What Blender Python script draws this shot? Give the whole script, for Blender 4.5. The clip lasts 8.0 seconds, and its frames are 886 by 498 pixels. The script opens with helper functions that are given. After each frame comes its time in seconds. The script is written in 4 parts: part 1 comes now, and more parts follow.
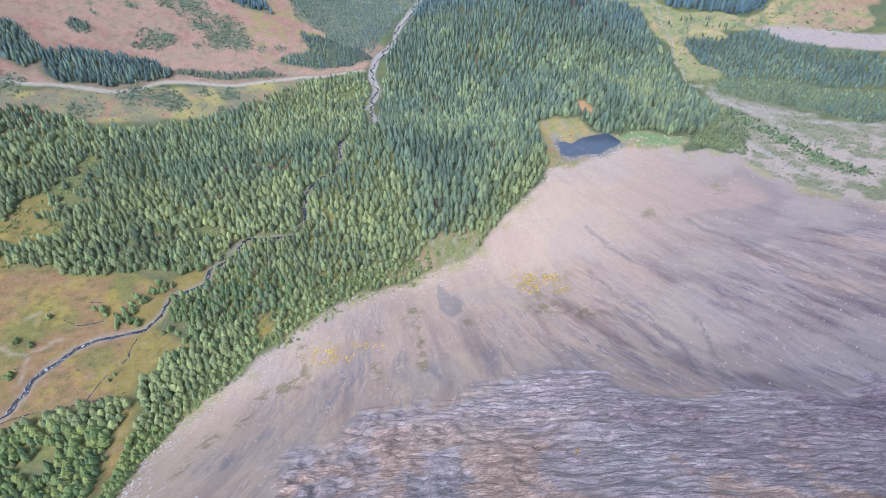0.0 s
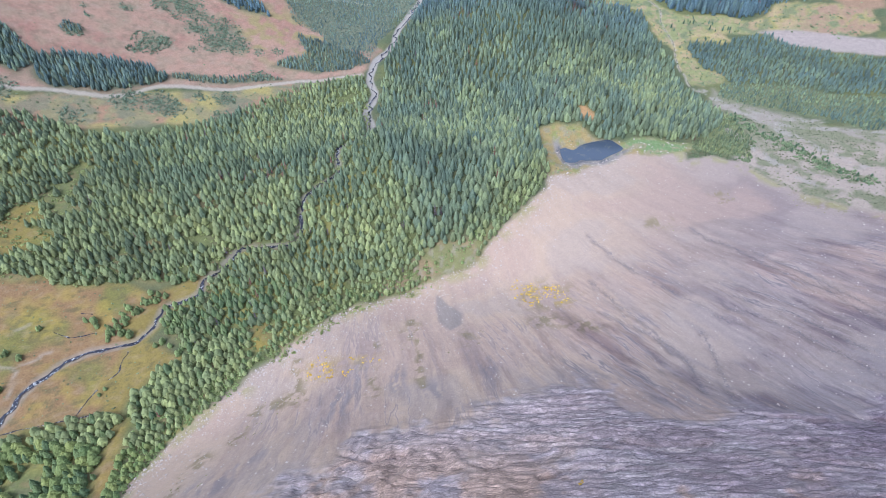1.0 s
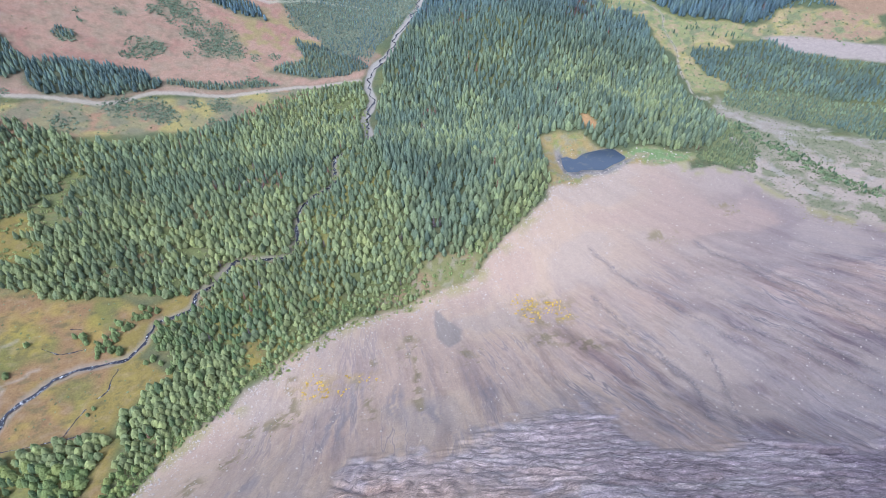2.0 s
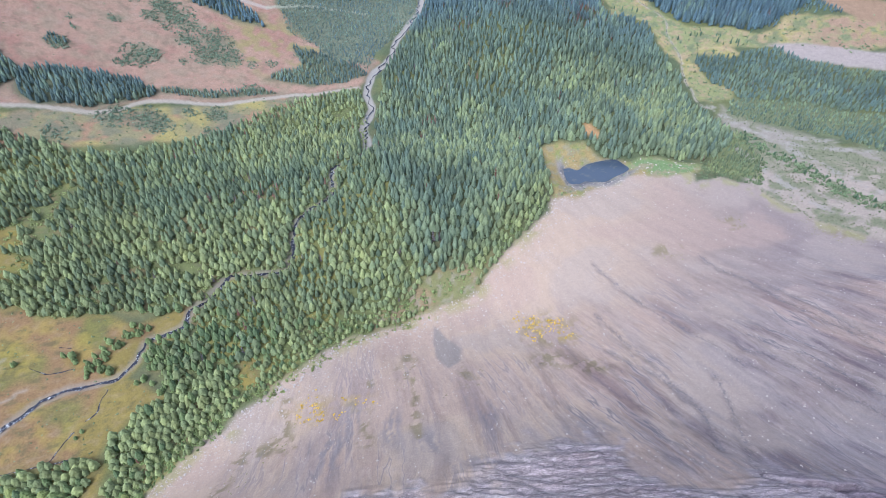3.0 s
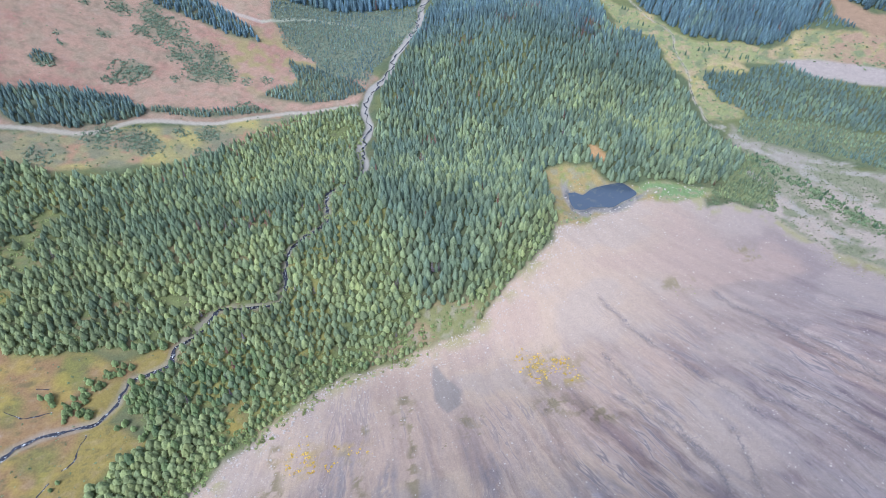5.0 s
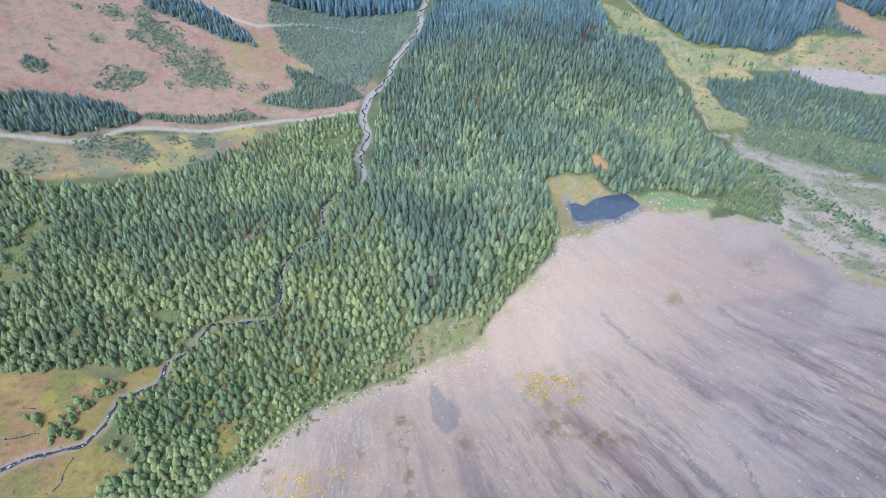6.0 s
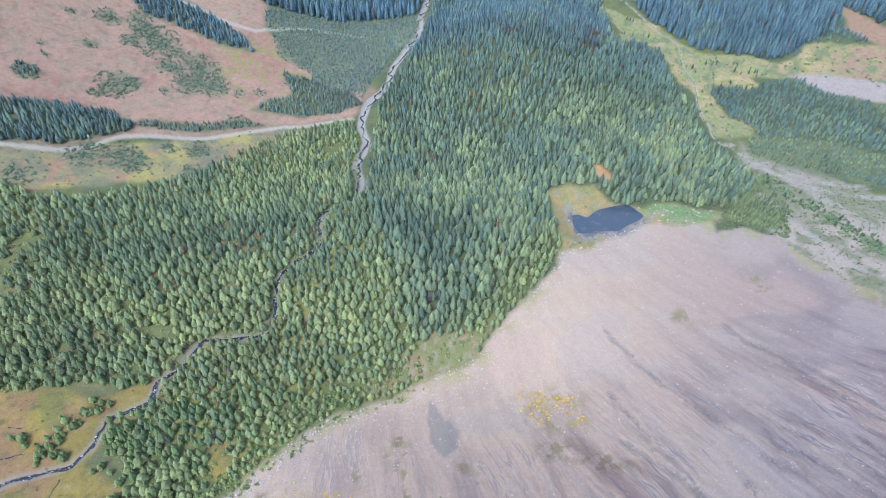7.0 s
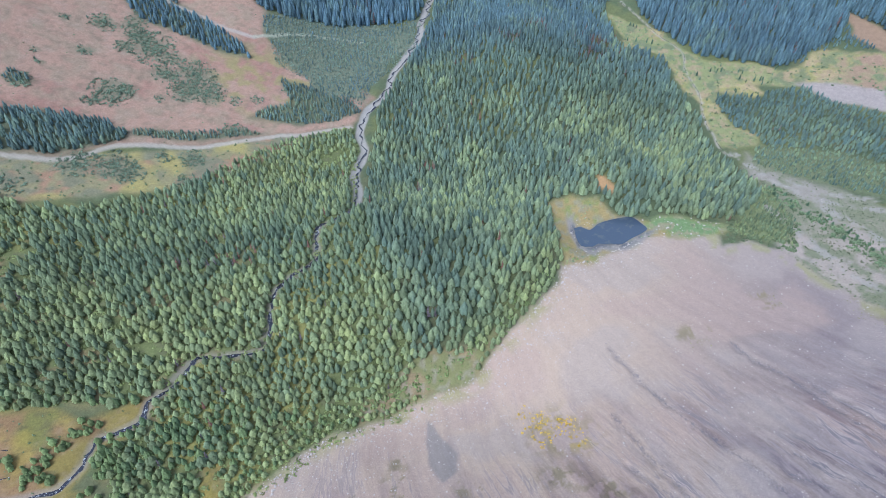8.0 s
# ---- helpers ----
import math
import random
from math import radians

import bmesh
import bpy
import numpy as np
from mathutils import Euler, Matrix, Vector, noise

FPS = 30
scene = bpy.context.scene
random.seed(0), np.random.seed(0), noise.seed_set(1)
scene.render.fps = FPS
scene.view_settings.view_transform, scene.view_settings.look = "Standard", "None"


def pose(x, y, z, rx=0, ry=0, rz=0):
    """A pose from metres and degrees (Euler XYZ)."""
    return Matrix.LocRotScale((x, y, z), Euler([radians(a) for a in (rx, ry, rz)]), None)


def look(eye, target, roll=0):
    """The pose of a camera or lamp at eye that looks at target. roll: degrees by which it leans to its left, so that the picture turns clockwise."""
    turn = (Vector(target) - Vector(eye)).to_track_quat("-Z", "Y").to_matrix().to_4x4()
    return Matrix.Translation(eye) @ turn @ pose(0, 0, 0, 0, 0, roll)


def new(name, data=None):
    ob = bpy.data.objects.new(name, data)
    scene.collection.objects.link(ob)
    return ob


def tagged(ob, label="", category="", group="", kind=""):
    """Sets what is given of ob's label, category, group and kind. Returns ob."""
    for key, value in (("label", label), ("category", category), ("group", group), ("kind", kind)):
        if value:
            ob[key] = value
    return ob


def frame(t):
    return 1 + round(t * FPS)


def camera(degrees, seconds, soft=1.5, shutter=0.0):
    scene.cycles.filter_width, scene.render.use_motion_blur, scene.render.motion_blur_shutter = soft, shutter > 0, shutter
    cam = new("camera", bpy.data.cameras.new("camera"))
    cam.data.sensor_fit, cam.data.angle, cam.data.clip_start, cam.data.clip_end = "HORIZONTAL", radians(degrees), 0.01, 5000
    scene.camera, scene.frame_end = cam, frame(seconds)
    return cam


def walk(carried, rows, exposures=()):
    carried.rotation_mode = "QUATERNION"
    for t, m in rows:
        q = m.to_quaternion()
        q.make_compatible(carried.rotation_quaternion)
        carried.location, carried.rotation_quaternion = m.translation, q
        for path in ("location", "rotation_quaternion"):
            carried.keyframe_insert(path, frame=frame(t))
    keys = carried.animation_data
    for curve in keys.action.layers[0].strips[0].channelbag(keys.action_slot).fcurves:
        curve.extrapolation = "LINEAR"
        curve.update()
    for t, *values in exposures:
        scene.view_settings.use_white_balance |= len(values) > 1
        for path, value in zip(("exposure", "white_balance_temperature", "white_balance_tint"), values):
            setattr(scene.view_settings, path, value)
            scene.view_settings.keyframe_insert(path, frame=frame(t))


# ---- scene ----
cam = camera(74, 8.0, soft=0.5)
walk(cam, [
    (0.0, look((0.00, 0.00, 250.00), (0.01, 217.67, 43.55), -0.21)),
    (0.5, look((0.09, 4.85, 249.83), (0.32, 222.43, 43.29), -0.10)),
    (1.0, look((0.21, 10.13, 249.69), (0.58, 227.52, 42.95), -0.02)),
    (1.5, look((0.31, 15.87, 249.75), (0.92, 233.18, 42.92), 0.07)),
    (3.0, look((0.98, 35.01, 250.54), (1.59, 252.29, 43.69), 0.27)),
    (3.5, look((1.07, 41.36, 250.87), (1.64, 258.90, 44.28), 0.31)),
    (4.0, look((1.22, 47.71, 251.04), (1.63, 265.58, 44.81), 0.28)),
    (4.5, look((1.45, 53.82, 251.14), (1.65, 271.97, 45.21), 0.27)),
    (6.0, look((1.97, 71.22, 251.28), (2.50, 289.55, 45.53), 0.59)),
    (6.5, look((2.18, 77.22, 251.22), (2.80, 295.57, 45.50), 0.71)),
    (7.0, look((2.36, 83.04, 251.21), (2.99, 301.41, 45.51), 0.83)),
    (7.5, look((2.62, 88.93, 251.24), (3.17, 307.40, 45.64), 0.94)),
    (8.0, look((2.80, 94.70, 251.35), (3.18, 313.32, 45.91), 0.93)),
], exposures=((0.0, 1.68, 5530, 11), (4.5, 1.68, 5480, 9), (6.0, 1.68, 5390, 7), (7.5, 1.7, 5330, 6), (8.0, 1.51, 5310, 6)))

# ---------------------------------------------------------------- daylight
SUN_ELEVATION, SUN_TURN = radians(52), radians(215)
world = bpy.data.worlds.new("sky")
scene.world = world
world.use_nodes = True
sky_tree = world.node_tree
sky = sky_tree.nodes.new("ShaderNodeTexSky")
sky.sky_type, sky.sun_disc = "NISHITA", False
sky.sun_elevation, sky.sun_rotation = SUN_ELEVATION, SUN_TURN
sky.altitude, sky.air_density, sky.dust_density = 1800, 1.0, 4.0
veil = sky_tree.nodes.new("ShaderNodeHueSaturation")      # thin high cloud takes the blue out of the sky
veil.inputs["Saturation"].default_value = 0.45
sky_tree.links.new(sky.outputs[0], veil.inputs["Color"])
sky_tree.links.new(veil.outputs[0], sky_tree.nodes["Background"].inputs[0])
sky_tree.nodes["Background"].inputs[1].default_value = 0.15
sun_data = bpy.data.lights.new("sun", "SUN")
sun_data.energy, sun_data.angle, sun_data.color = 1.35, radians(24), (1.0, 0.96, 0.90)
sun = new("sun", sun_data)
sun_way = Vector((math.sin(SUN_TURN) * math.cos(SUN_ELEVATION), math.cos(SUN_TURN) * math.cos(SUN_ELEVATION), math.sin(SUN_ELEVATION)))
sun.matrix_world = look(sun_way * 900, (0, 0, 0))


# ---------------------------------------------------------------- noise and plan shapes
def cell(ix, iy, seed):
    n = (ix * 374761393 + iy * 668265263 + seed * 1274126177) & 0xFFFFFFFF
    n = ((n ^ (n >> 13)) * 1274126177) & 0xFFFFFFFF
    return ((n ^ (n >> 16)) & 0xFFFFFF) / 16777215.0


def noise2(x, y, seed=0):
    fx, fy = np.floor(x), np.floor(y)
    ix, iy, u, v = fx.astype(np.int64), fy.astype(np.int64), x - fx, y - fy
    u, v = u * u * (3 - 2 * u), v * v * (3 - 2 * v)
    a, b = cell(ix, iy, seed), cell(ix + 1, iy, seed)
    c, d = cell(ix, iy + 1, seed), cell(ix + 1, iy + 1, seed)
    return a + (b - a) * u + (c - a) * v + (a - b - c + d) * u * v


def fbm(x, y, seed=0, octaves=4):
    total, amp, norm = 0.0, 1.0, 0.0
    for k in range(octaves):
        total = total + amp * noise2(x * 2**k + 17.3 * k, y * 2**k - 9.1 * k, seed + k)
        norm, amp = norm + amp, amp * 0.5
    return total / norm


def ramp(a, b, v):
    t = np.clip((v - a) / (b - a), 0, 1)
    return t * t * (3 - 2 * t)


def line_distance(x, y, line, closed=False, reach=1e9):
    best = np.full(x.shape, 1e9)
    pairs = list(zip(line, line[1:] + line[:1])) if closed else list(zip(line, line[1:]))
    for (ax, ay), (bx, by) in pairs:
        dx, dy = bx - ax, by - ay
        t = np.clip(((x - ax) * dx + (y - ay) * dy) / (dx * dx + dy * dy + 1e-9), 0, 1)
        best = np.minimum(best, (x - ax - t * dx) ** 2 + (y - ay - t * dy) ** 2)
    return np.sqrt(best)


def inside(x, y, area):
    """Distance to the outline of an area, positive within it."""
    x, y = np.asarray(x, float), np.asarray(y, float)
    result = np.full(x.shape, -99.0)
    xs, ys = [p[0] for p in area], [p[1] for p in area]
    near = (x > min(xs) - 40) & (x < max(xs) + 40) & (y > min(ys) - 40) & (y < max(ys) + 40)
    px, py = x[near], y[near]
    odd = np.zeros(px.shape, bool)
    for (ax, ay), (bx, by) in zip(area, area[1:] + area[:1]):
        if ay != by:
            odd ^= ((ay > py) != (by > py)) & (px < (bx - ax) * (py - ay) / (by - ay) + ax)
    d = line_distance(px, py, area, True)
    result[near] = np.where(odd, d, -d)
    return result


def smooth_line(points, step=2.0):
    """A Catmull-Rom curve through plan points, cut at even steps."""
    p = [points[0], *points, points[-1]]
    out = []
    for a, b, c, d in zip(p, p[1:], p[2:], p[3:]):
        n = max(2, int(math.dist(b, c) / step))
        for k in range(n):
            t = k / n
            out.append(tuple(0.5 * (2 * b[i] + (c[i] - a[i]) * t + (2 * a[i] - 5 * b[i] + 4 * c[i] - d[i]) * t * t
                                    + (3 * b[i] - a[i] - 3 * c[i] + d[i]) * t**3) for i in (0, 1)))
    return out + [points[-1]]


# ---------------------------------------------------------------- the plan, in metres
SCREE_EDGE = [(-121, 75), (-131, 102), (-140, 132), (-130, 158), (-117, 173), (-107, 182), (-103, 194), (-90, 203), (-80, 219),
              (-63, 237), (-48, 249), (-30, 257), (-13, 265), (6, 275), (23, 282), (33, 294), (47, 309), (60, 325), (71, 338),
              (76, 351), (91, 358), (98, 359), (114, 372), (137, 387), (154, 392), (165, 386), (185, 387), (186, 374), (202, 379),
              (218, 367), (224, 342), (240, 313), (257, 292), (269, 275)]
SCREE = SCREE_EDGE + [(330, 220), (900, 150), (900, -900), (-150, -900)]
ROCK = [(-51, 59), (-61, 92), (-57, 109), (-41, 116), (-39, 139), (-20, 136), (-1, 132), (16, 145), (28, 146), (45, 157), (69, 152),
        (75, 131), (89, 123), (113, 131), (126, 136), (145, 133), (164, 133), (186, 145), (201, 145), (300, 130), (700, 100),
        (700, -900), (-60, -900)]
TOE_GRASS = [(-39, 262), (-26, 273), (-13, 288), (-7, 297), (7, 295), (25, 294), (35, 303), (25, 283), (11, 276), (-3, 272), (-20, 264), (-40, 254)]
LAKE = [(91, 392.5), (96, 393.8), (101.4, 391), (107.7, 397.1), (113.9, 400.4), (123.8, 403.8), (132.2, 405), (137, 399.5), (140.2, 393.2),
        (135, 388), (127.3, 383), (120.2, 377.5), (114.4, 377), (109, 377), (104.5, 377.5), (101.5, 375), (98.6, 374.4), (93, 375), (91, 382.6)]
SHALLOW = [(86, 400), (90.3, 401), (92, 393.8), (96.7, 380), (108.6, 380), (123.8, 379), (138, 389), (147.4, 393.3), (131.8, 377.2), (120.6, 370),
           (105.4, 369.8), (99.3, 362.9), (95, 365), (90.6, 372.5), (87.8, 384.4)]
LAKE_LEVEL = -7.5
LAKE_MEADOW = [(74, 412), (92, 419), (112, 412), (124, 404), (142, 401), (169, 401), (198, 394), (187, 387), (164, 385), (139, 384),
               (95, 357), (78, 351), (77, 380)]
LUSH = [(139, 395), (146, 402), (169, 401), (192, 395), (183, 387), (165, 385), (151, 392)]
BROWN_CLEARING = [(108, 436), (115, 433), (124, 423), (119, 418), (110, 423)]
EAST_MEADOW = [(172, 710), (179, 671), (176, 643), (196, 647), (208, 638), (215, 624), (214, 596), (218, 574), (227, 560), (226, 531),
               (224, 503), (233, 491), (250, 495), (256, 507), (243, 521), (239, 543), (239, 564), (247, 574), (258, 566), (277, 561),
               (283, 567), (277, 580), (307, 573), (318, 576), (349, 561), (371, 542), (410, 550), (420, 600), (385, 602), (362, 617),
               (342, 617), (324, 599), (310, 594), (286, 610), (249, 623), (233, 642), (224, 672), (209, 683), (189, 694)]
FAR_CLEARING = [(388, 665), (397, 650), (412, 628), (440, 610), (430, 585), (401, 593), (390, 612), (380, 634)]
GRAVEL_BAR = [(313, 576), (326, 574), (350, 563), (374, 550), (420, 530), (410, 500), (362, 523), (336, 541), (320, 557)]
WASH = [(239, 484), (244, 469), (259, 450), (277, 436), (299, 402), (400, 380), (420, 180), (300, 230), (257, 292), (240, 313), (224, 342),
        (218, 367), (227, 400), (222, 430), (231, 454)]
WEST_MEADOW = [(-300, 250), (-267, 255), (-252, 246), (-238, 252), (-226, 246), (-190, 250), (-174, 247), (-158, 252), (-146, 261),
               (-142, 257), (-150, 240), (-163, 231), (-165, 213), (-140, 203), (-152, 196), (-164, 177), (-165, 169), (-191, 164),
               (-221, 150), (-250, 140), (-320, 150)]
TRAIL = [(-163, 171), (-155, 164), (-156, 146), (-151, 121), (-138, 98), (-149, 102), (-163, 140), (-163, 155)]
ORANGE_CLEARING = [(-300, 280), (-276, 280), (-272, 292), (-267, 304), (-257, 309), (-254, 293), (-260, 286), (-250, 285), (-243, 285), (-241, 274), (-252, 270), (-258, 266), (-300, 262)]
EDGE_CLEARING = [(-110, 224), (-103, 228), (-96, 211), (-100, 205), (-107, 207)]
STREAM = [(-255, 130), (-235, 146), (-224, 160), (-219, 172), (-218, 178), (-211, 191), (-205, 198), (-194, 206), (-187, 208), (-175, 212), (-170, 217),
          (-166, 226), (-163, 238), (-156, 241), (-147, 248), (-144, 258), (-136, 268), (-129, 283), (-118, 285), (-108, 288), (-97, 291), (-94, 305),
          (-96, 319), (-94, 330), (-82, 341), (-73, 350), (-76, 365), (-74, 376), (-64, 384), (-55, 400)]
RIVER = [(-55, 400), (-58, 427), (-64, 455), (-60, 486), (-67, 511), (-63, 542), (-50, 566), (-45, 595), (-36, 617), (-24, 653),
         (-22, 692), (-19, 712), (-10, 776)]
CREEK = [(189, 735), (196, 718), (212, 677), (231, 640), (227, 612), (229, 574), (224, 535), (223, 510), (224, 487), (229, 480)]
CHANNELS = [[(229, 484), (235, 473), (243, 448), (261, 423), (283, 407), (303, 399), (330, 388)], [(228, 415), (235, 391), (240, 364), (244, 345), (250, 325)],
            [(262, 412), (270, 395), (275, 378), (282, 362), (292, 340)], [(256, 440), (275, 424), (300, 414)]]
WASH_HEDGE = [(237, 434), (248, 413), (257, 391), (264, 370), (271, 347), (280, 325)]
ROAD = [(-340, 385), (-297, 402), (-282, 408), (-265, 413), (-241, 427), (-229, 441), (-210, 451), (-186, 459), (-162, 472),
        (-137, 488), (-101, 505), (-75, 518)]
TRACK = [(-256, 628), (-240, 617), (-216, 611), (-187, 605), (-168, 606)]
TRACK_END = [(-168, 606), (-120, 639), (-79, 648)]
RED_HILL = [(-420, 380), (-340, 387), (-297, 404), (-265, 415), (-229, 443), (-186, 461), (-137, 490), (-75, 520), (-60, 560), (-68, 570),
            (-132, 585), (-161, 615), (-166, 649), (-199, 683), (-230, 760), (-420, 760)]
WEST_BAND = [(-330, 370), (-294, 396), (-240, 426), (-185, 457), (-137, 488), (-101, 503), (-120, 478), (-140, 448), (-175, 419), (-214, 399),
             (-268, 373), (-300, 350), (-340, 345)]
CORE = [(-51, 394), (-55, 501), (-54, 546), (-32, 602), (-14, 690), (-4, 794), (191, 774), (169, 717), (170, 641), (192, 641),
        (210, 623), (209, 587), (215, 561), (217, 531), (213, 491), (221, 462), (230, 443), (226, 424), (200, 400), (186, 400), (163, 404),
        (144, 403), (126, 406), (112, 414), (96, 420), (74, 414), (77, 378), (80, 350), (70, 326), (54, 306), (36, 288), (10, 280), (-10, 285)]
WEST = [(-345, 345), (-295, 378), (-269, 377), (-253, 373), (-225, 384), (-196, 400), (-166, 430), (-141, 468), (-114, 495), (-74, 520),
        (-66, 496), (-57, 400), (-59, 365), (-33, 341), (-18, 285), (-18, 258), (-45, 244), (-60, 231), (-74, 212), (-86, 200),
        (-100, 200), (-114, 224), (-128, 224), (-139, 207), (-165, 229), (-150, 244), (-143, 261), (-159, 254), (-186, 254),
        (-226, 246), (-239, 253), (-252, 247), (-300, 251)]
MIDDLE = [(-55, 400), (-51, 394), (-10, 285), (-5, 265), (-20, 262), (-33, 341), (-59, 365)]
STRIP = [(-103, 194), (-107, 182), (-117, 173), (-130, 158), (-140, 132), (-131, 102), (-121, 75), (-144, 100), (-152, 121), (-156, 146),
         (-155, 163), (-163, 175), (-152, 196), (-139, 207), (-128, 224), (-113, 220), (-97, 205)]
NEAR_STAND = [(-250, 138), (-221, 150), (-207, 157), (-191, 164), (-168, 169), (-162, 165), (-162, 146), (-161, 127), (-149, 102),
              (-138, 79), (-230, 85)]
HILL_STAND = [(-338, 450), (-327, 448), (-316, 440), (-306, 436), (-303, 440), (-288, 450), (-268, 457), (-240, 463), (-225, 458), (-224, 450), (-247, 431),
              (-266, 417), (-287, 407), (-300, 413), (-306, 424), (-311, 412), (-327, 414), (-345, 425)]
SMALL_STAND = [(-303, 480), (-291, 480), (-289, 472), (-298, 468), (-305, 472)]
ROADSIDE = [(-222, 456), (-186, 466), (-150, 486), (-137, 493), (-152, 494), (-190, 474), (-224, 462)]
UPPER_STAND = [(-280, 607), (-247, 626), (-206, 607), (-175, 591), (-167, 579), (-186, 576), (-218, 582), (-253, 586)]
BRUSH = [(-167, 642), (-105, 676), (-24, 694), (-26, 641), (-44, 610), (-60, 577), (-69, 545), (-95, 556), (-122, 576), (-142, 579), (-155, 602), (-163, 623)]
MID_STAND = [(-140, 566), (-110, 563), (-80, 552), (-67, 540), (-86, 525), (-113, 513), (-152, 508), (-146, 522), (-126, 537)]
TOP_FOREST = [(-199, 690), (-210, 790), (-26, 795), (-20, 700), (-110, 665), (-140, 655), (-172, 650)]
EAST_FAR = [(202, 790), (204, 699), (226, 660), (246, 632), (282, 613), (311, 598), (326, 609), (343, 618), (368, 631), (386, 659),
            (408, 628), (460, 620), (490, 790)]
EAST_STAND = [(241, 572), (257, 564), (281, 566), (315, 567), (335, 538), (359, 517), (390, 501), (400, 430), (328, 456), (310, 474),
              (282, 485), (259, 489), (255, 504), (243, 520), (237, 543)]
EAST_YOUNG = [(251, 493), (282, 484), (310, 473), (327, 454), (380, 430), (380, 385), (319, 393), (307, 415), (278, 438), (254, 456), (240, 473)]
EAST_BRUSH = [(193, 399), (234, 408), (241, 393), (225, 364), (202, 380), (186, 376)]
THICKET = [(190, 394), (200, 398), (216, 424), (232, 442), (240, 432), (240, 398), (226, 372), (206, 380), (196, 386)]
STREAM_LINE, RIVER_LINE, CREEK_LINE = smooth_line(STREAM), smooth_line(RIVER), smooth_line(CREEK)
BROOKS = [[(-218, 217), (-212, 215), (-205, 214), (-199, 216), (-194, 218)], [(-173, 207), (-173, 199), (-174, 192), (-179, 189)], [(-208, 230), (-201, 230)],
          [(-180, 183), (-183, 176), (-185, 171), (-186, 167)], [(-223, 155), (-217, 158), (-207, 161), (-186, 166), (-176, 169)]]
BARS = [[(-250, 197), (-243, 196), (-236, 193), (-230, 193), (-226, 190), (-225, 183), (-224, 177)], [(-226, 195), (-220, 198), (-217, 203), (-213, 204)],
        [(-238, 216), (-234, 219), (-232, 221)]]
BROOK_LINES, BAR_LINES = [smooth_line(b, 1.5) for b in BROOKS], [smooth_line(b, 3) for b in BARS]
CHANNEL_LINES = [smooth_line(c, 4) for c in CHANNELS]
ROAD_LINE, TRACK_LINE, TRACK_END_LINE = smooth_line(ROAD, 5), smooth_line(TRACK, 5), smooth_line(TRACK_END, 5)
LAKE_SHORE = smooth_line(LAKE + LAKE[:1], 2)[:-1]

HILL_SHRUBS = [(-295, 552, 3), (-274, 563, 7), (-255, 574, 7), (-251, 593, 7), (-274, 525, 4), (-254, 545, 5), (-236, 556, 14), (-250, 562, 6),
               (-299, 506, 2), (-293, 497, 2), (-297, 475, 6), (-247, 493, 10), (-237, 500, 5), (-255, 478, 4), (-221, 531, 7), (-203, 541, 13),
               (-188, 526, 10), (-205, 517, 8), (-217, 503, 3), (-168, 524, 4), (-152, 532, 4), (-200, 599, 5), (-243, 419, 9), (-222, 426, 9),
               (-212, 421, 7), (-269, 387, 6), (-197, 444, 4), (-179, 448, 7), (-176, 423, 6), (-161, 490, 6), (-133, 555, 4), (-315, 392, 8)]
GULLIES = [[(95, 292), (113, 255), (136, 218), (145, 200)], [(159, 290), (165, 276), (172, 269), (182, 248), (194, 224), (201, 211)],
           [(88, 250), (99, 221), (107, 203), (112, 180)], [(157, 220), (165, 210), (176, 198), (190, 170)],
           [(184, 258), (196, 236), (206, 208), (213, 187)], [(111, 147), (115, 178), (103, 200), (87, 220)],
           [(116, 131), (128, 172), (130, 195)], [(188, 148), (180, 166), (171, 186), (160, 203), (150, 211)],
           [(207, 177), (203, 198), (199, 221)]]
CLEFTS = [[(16, 143), (24, 145), (34, 141)], [(112, 131), (122, 127), (136, 124), (150, 125)], [(160, 130), (176, 127), (205, 130)],
          [(-38, 118), (-26, 112), (-14, 114)], [(-50, 90), (-42, 84), (-34, 70)], [(60, 110), (74, 107), (90, 109)], [(30, 92), (44, 96), (52, 94)]]
GULLY_LINES = [smooth_line(g, 4) for g in GULLIES]
SLATE_PATCH = [(-4, 258), (5, 245), (12, 235), (12, 223), (5, 216), (-1, 226), (-4, 244)]
DRY_SPOTS = ((-107, 113, 3, 6), (-108, 126, 3, 7), (-106, 136, 5, 4), (-93, 150, 3, 7), (-92, 161, 3, 4), (-85, 169, 6, 3), (-75, 175, 4, 3),
             (-90, 167, 5, 3), (-80, 169, 5, 3), (-70, 168, 4, 5), (-77, 198, 2, 6), (-74, 184, 2, 9), (-17, 231, 3, 6), (-19, 214, 4, 6),
             (-12, 216, 2, 12), (-11, 190, 2, 16), (-9, 170, 2, 10), (-37, 210, 2, 3), (-34, 178, 2, 10), (-34, 166, 3, 4), (12, 210, 3, 7),
             (17, 197, 4, 6), (21, 211, 2, 3), (58, 216, 9, 5), (75, 209, 8, 5), (60, 243, 14, 12), (141, 300, 8, 5), (188, 328, 5, 3),
             (191, 319, 5, 3), (243, 335, 8, 8), (243, 315, 8, 8), (248, 301, 9, 6))
GREY_APRONS = ((-45, 158, 6, 18), (-50, 166, 7, 14), (-33, 126, 6, 10), (-27, 113, 10, 6), (-22, 172, 5, 14), (-4, 160, 8, 9), (14, 141, 10, 5),
               (24, 177, 5, 16), (-41, 184, 5, 12), (-90, 112, 9, 8), (-80, 128, 7, 9), (130, 134, 25, 8), (165, 146, 25, 11), (190, 160, 18, 12), (95, 140, 14, 7), (60, 162, 14, 7))
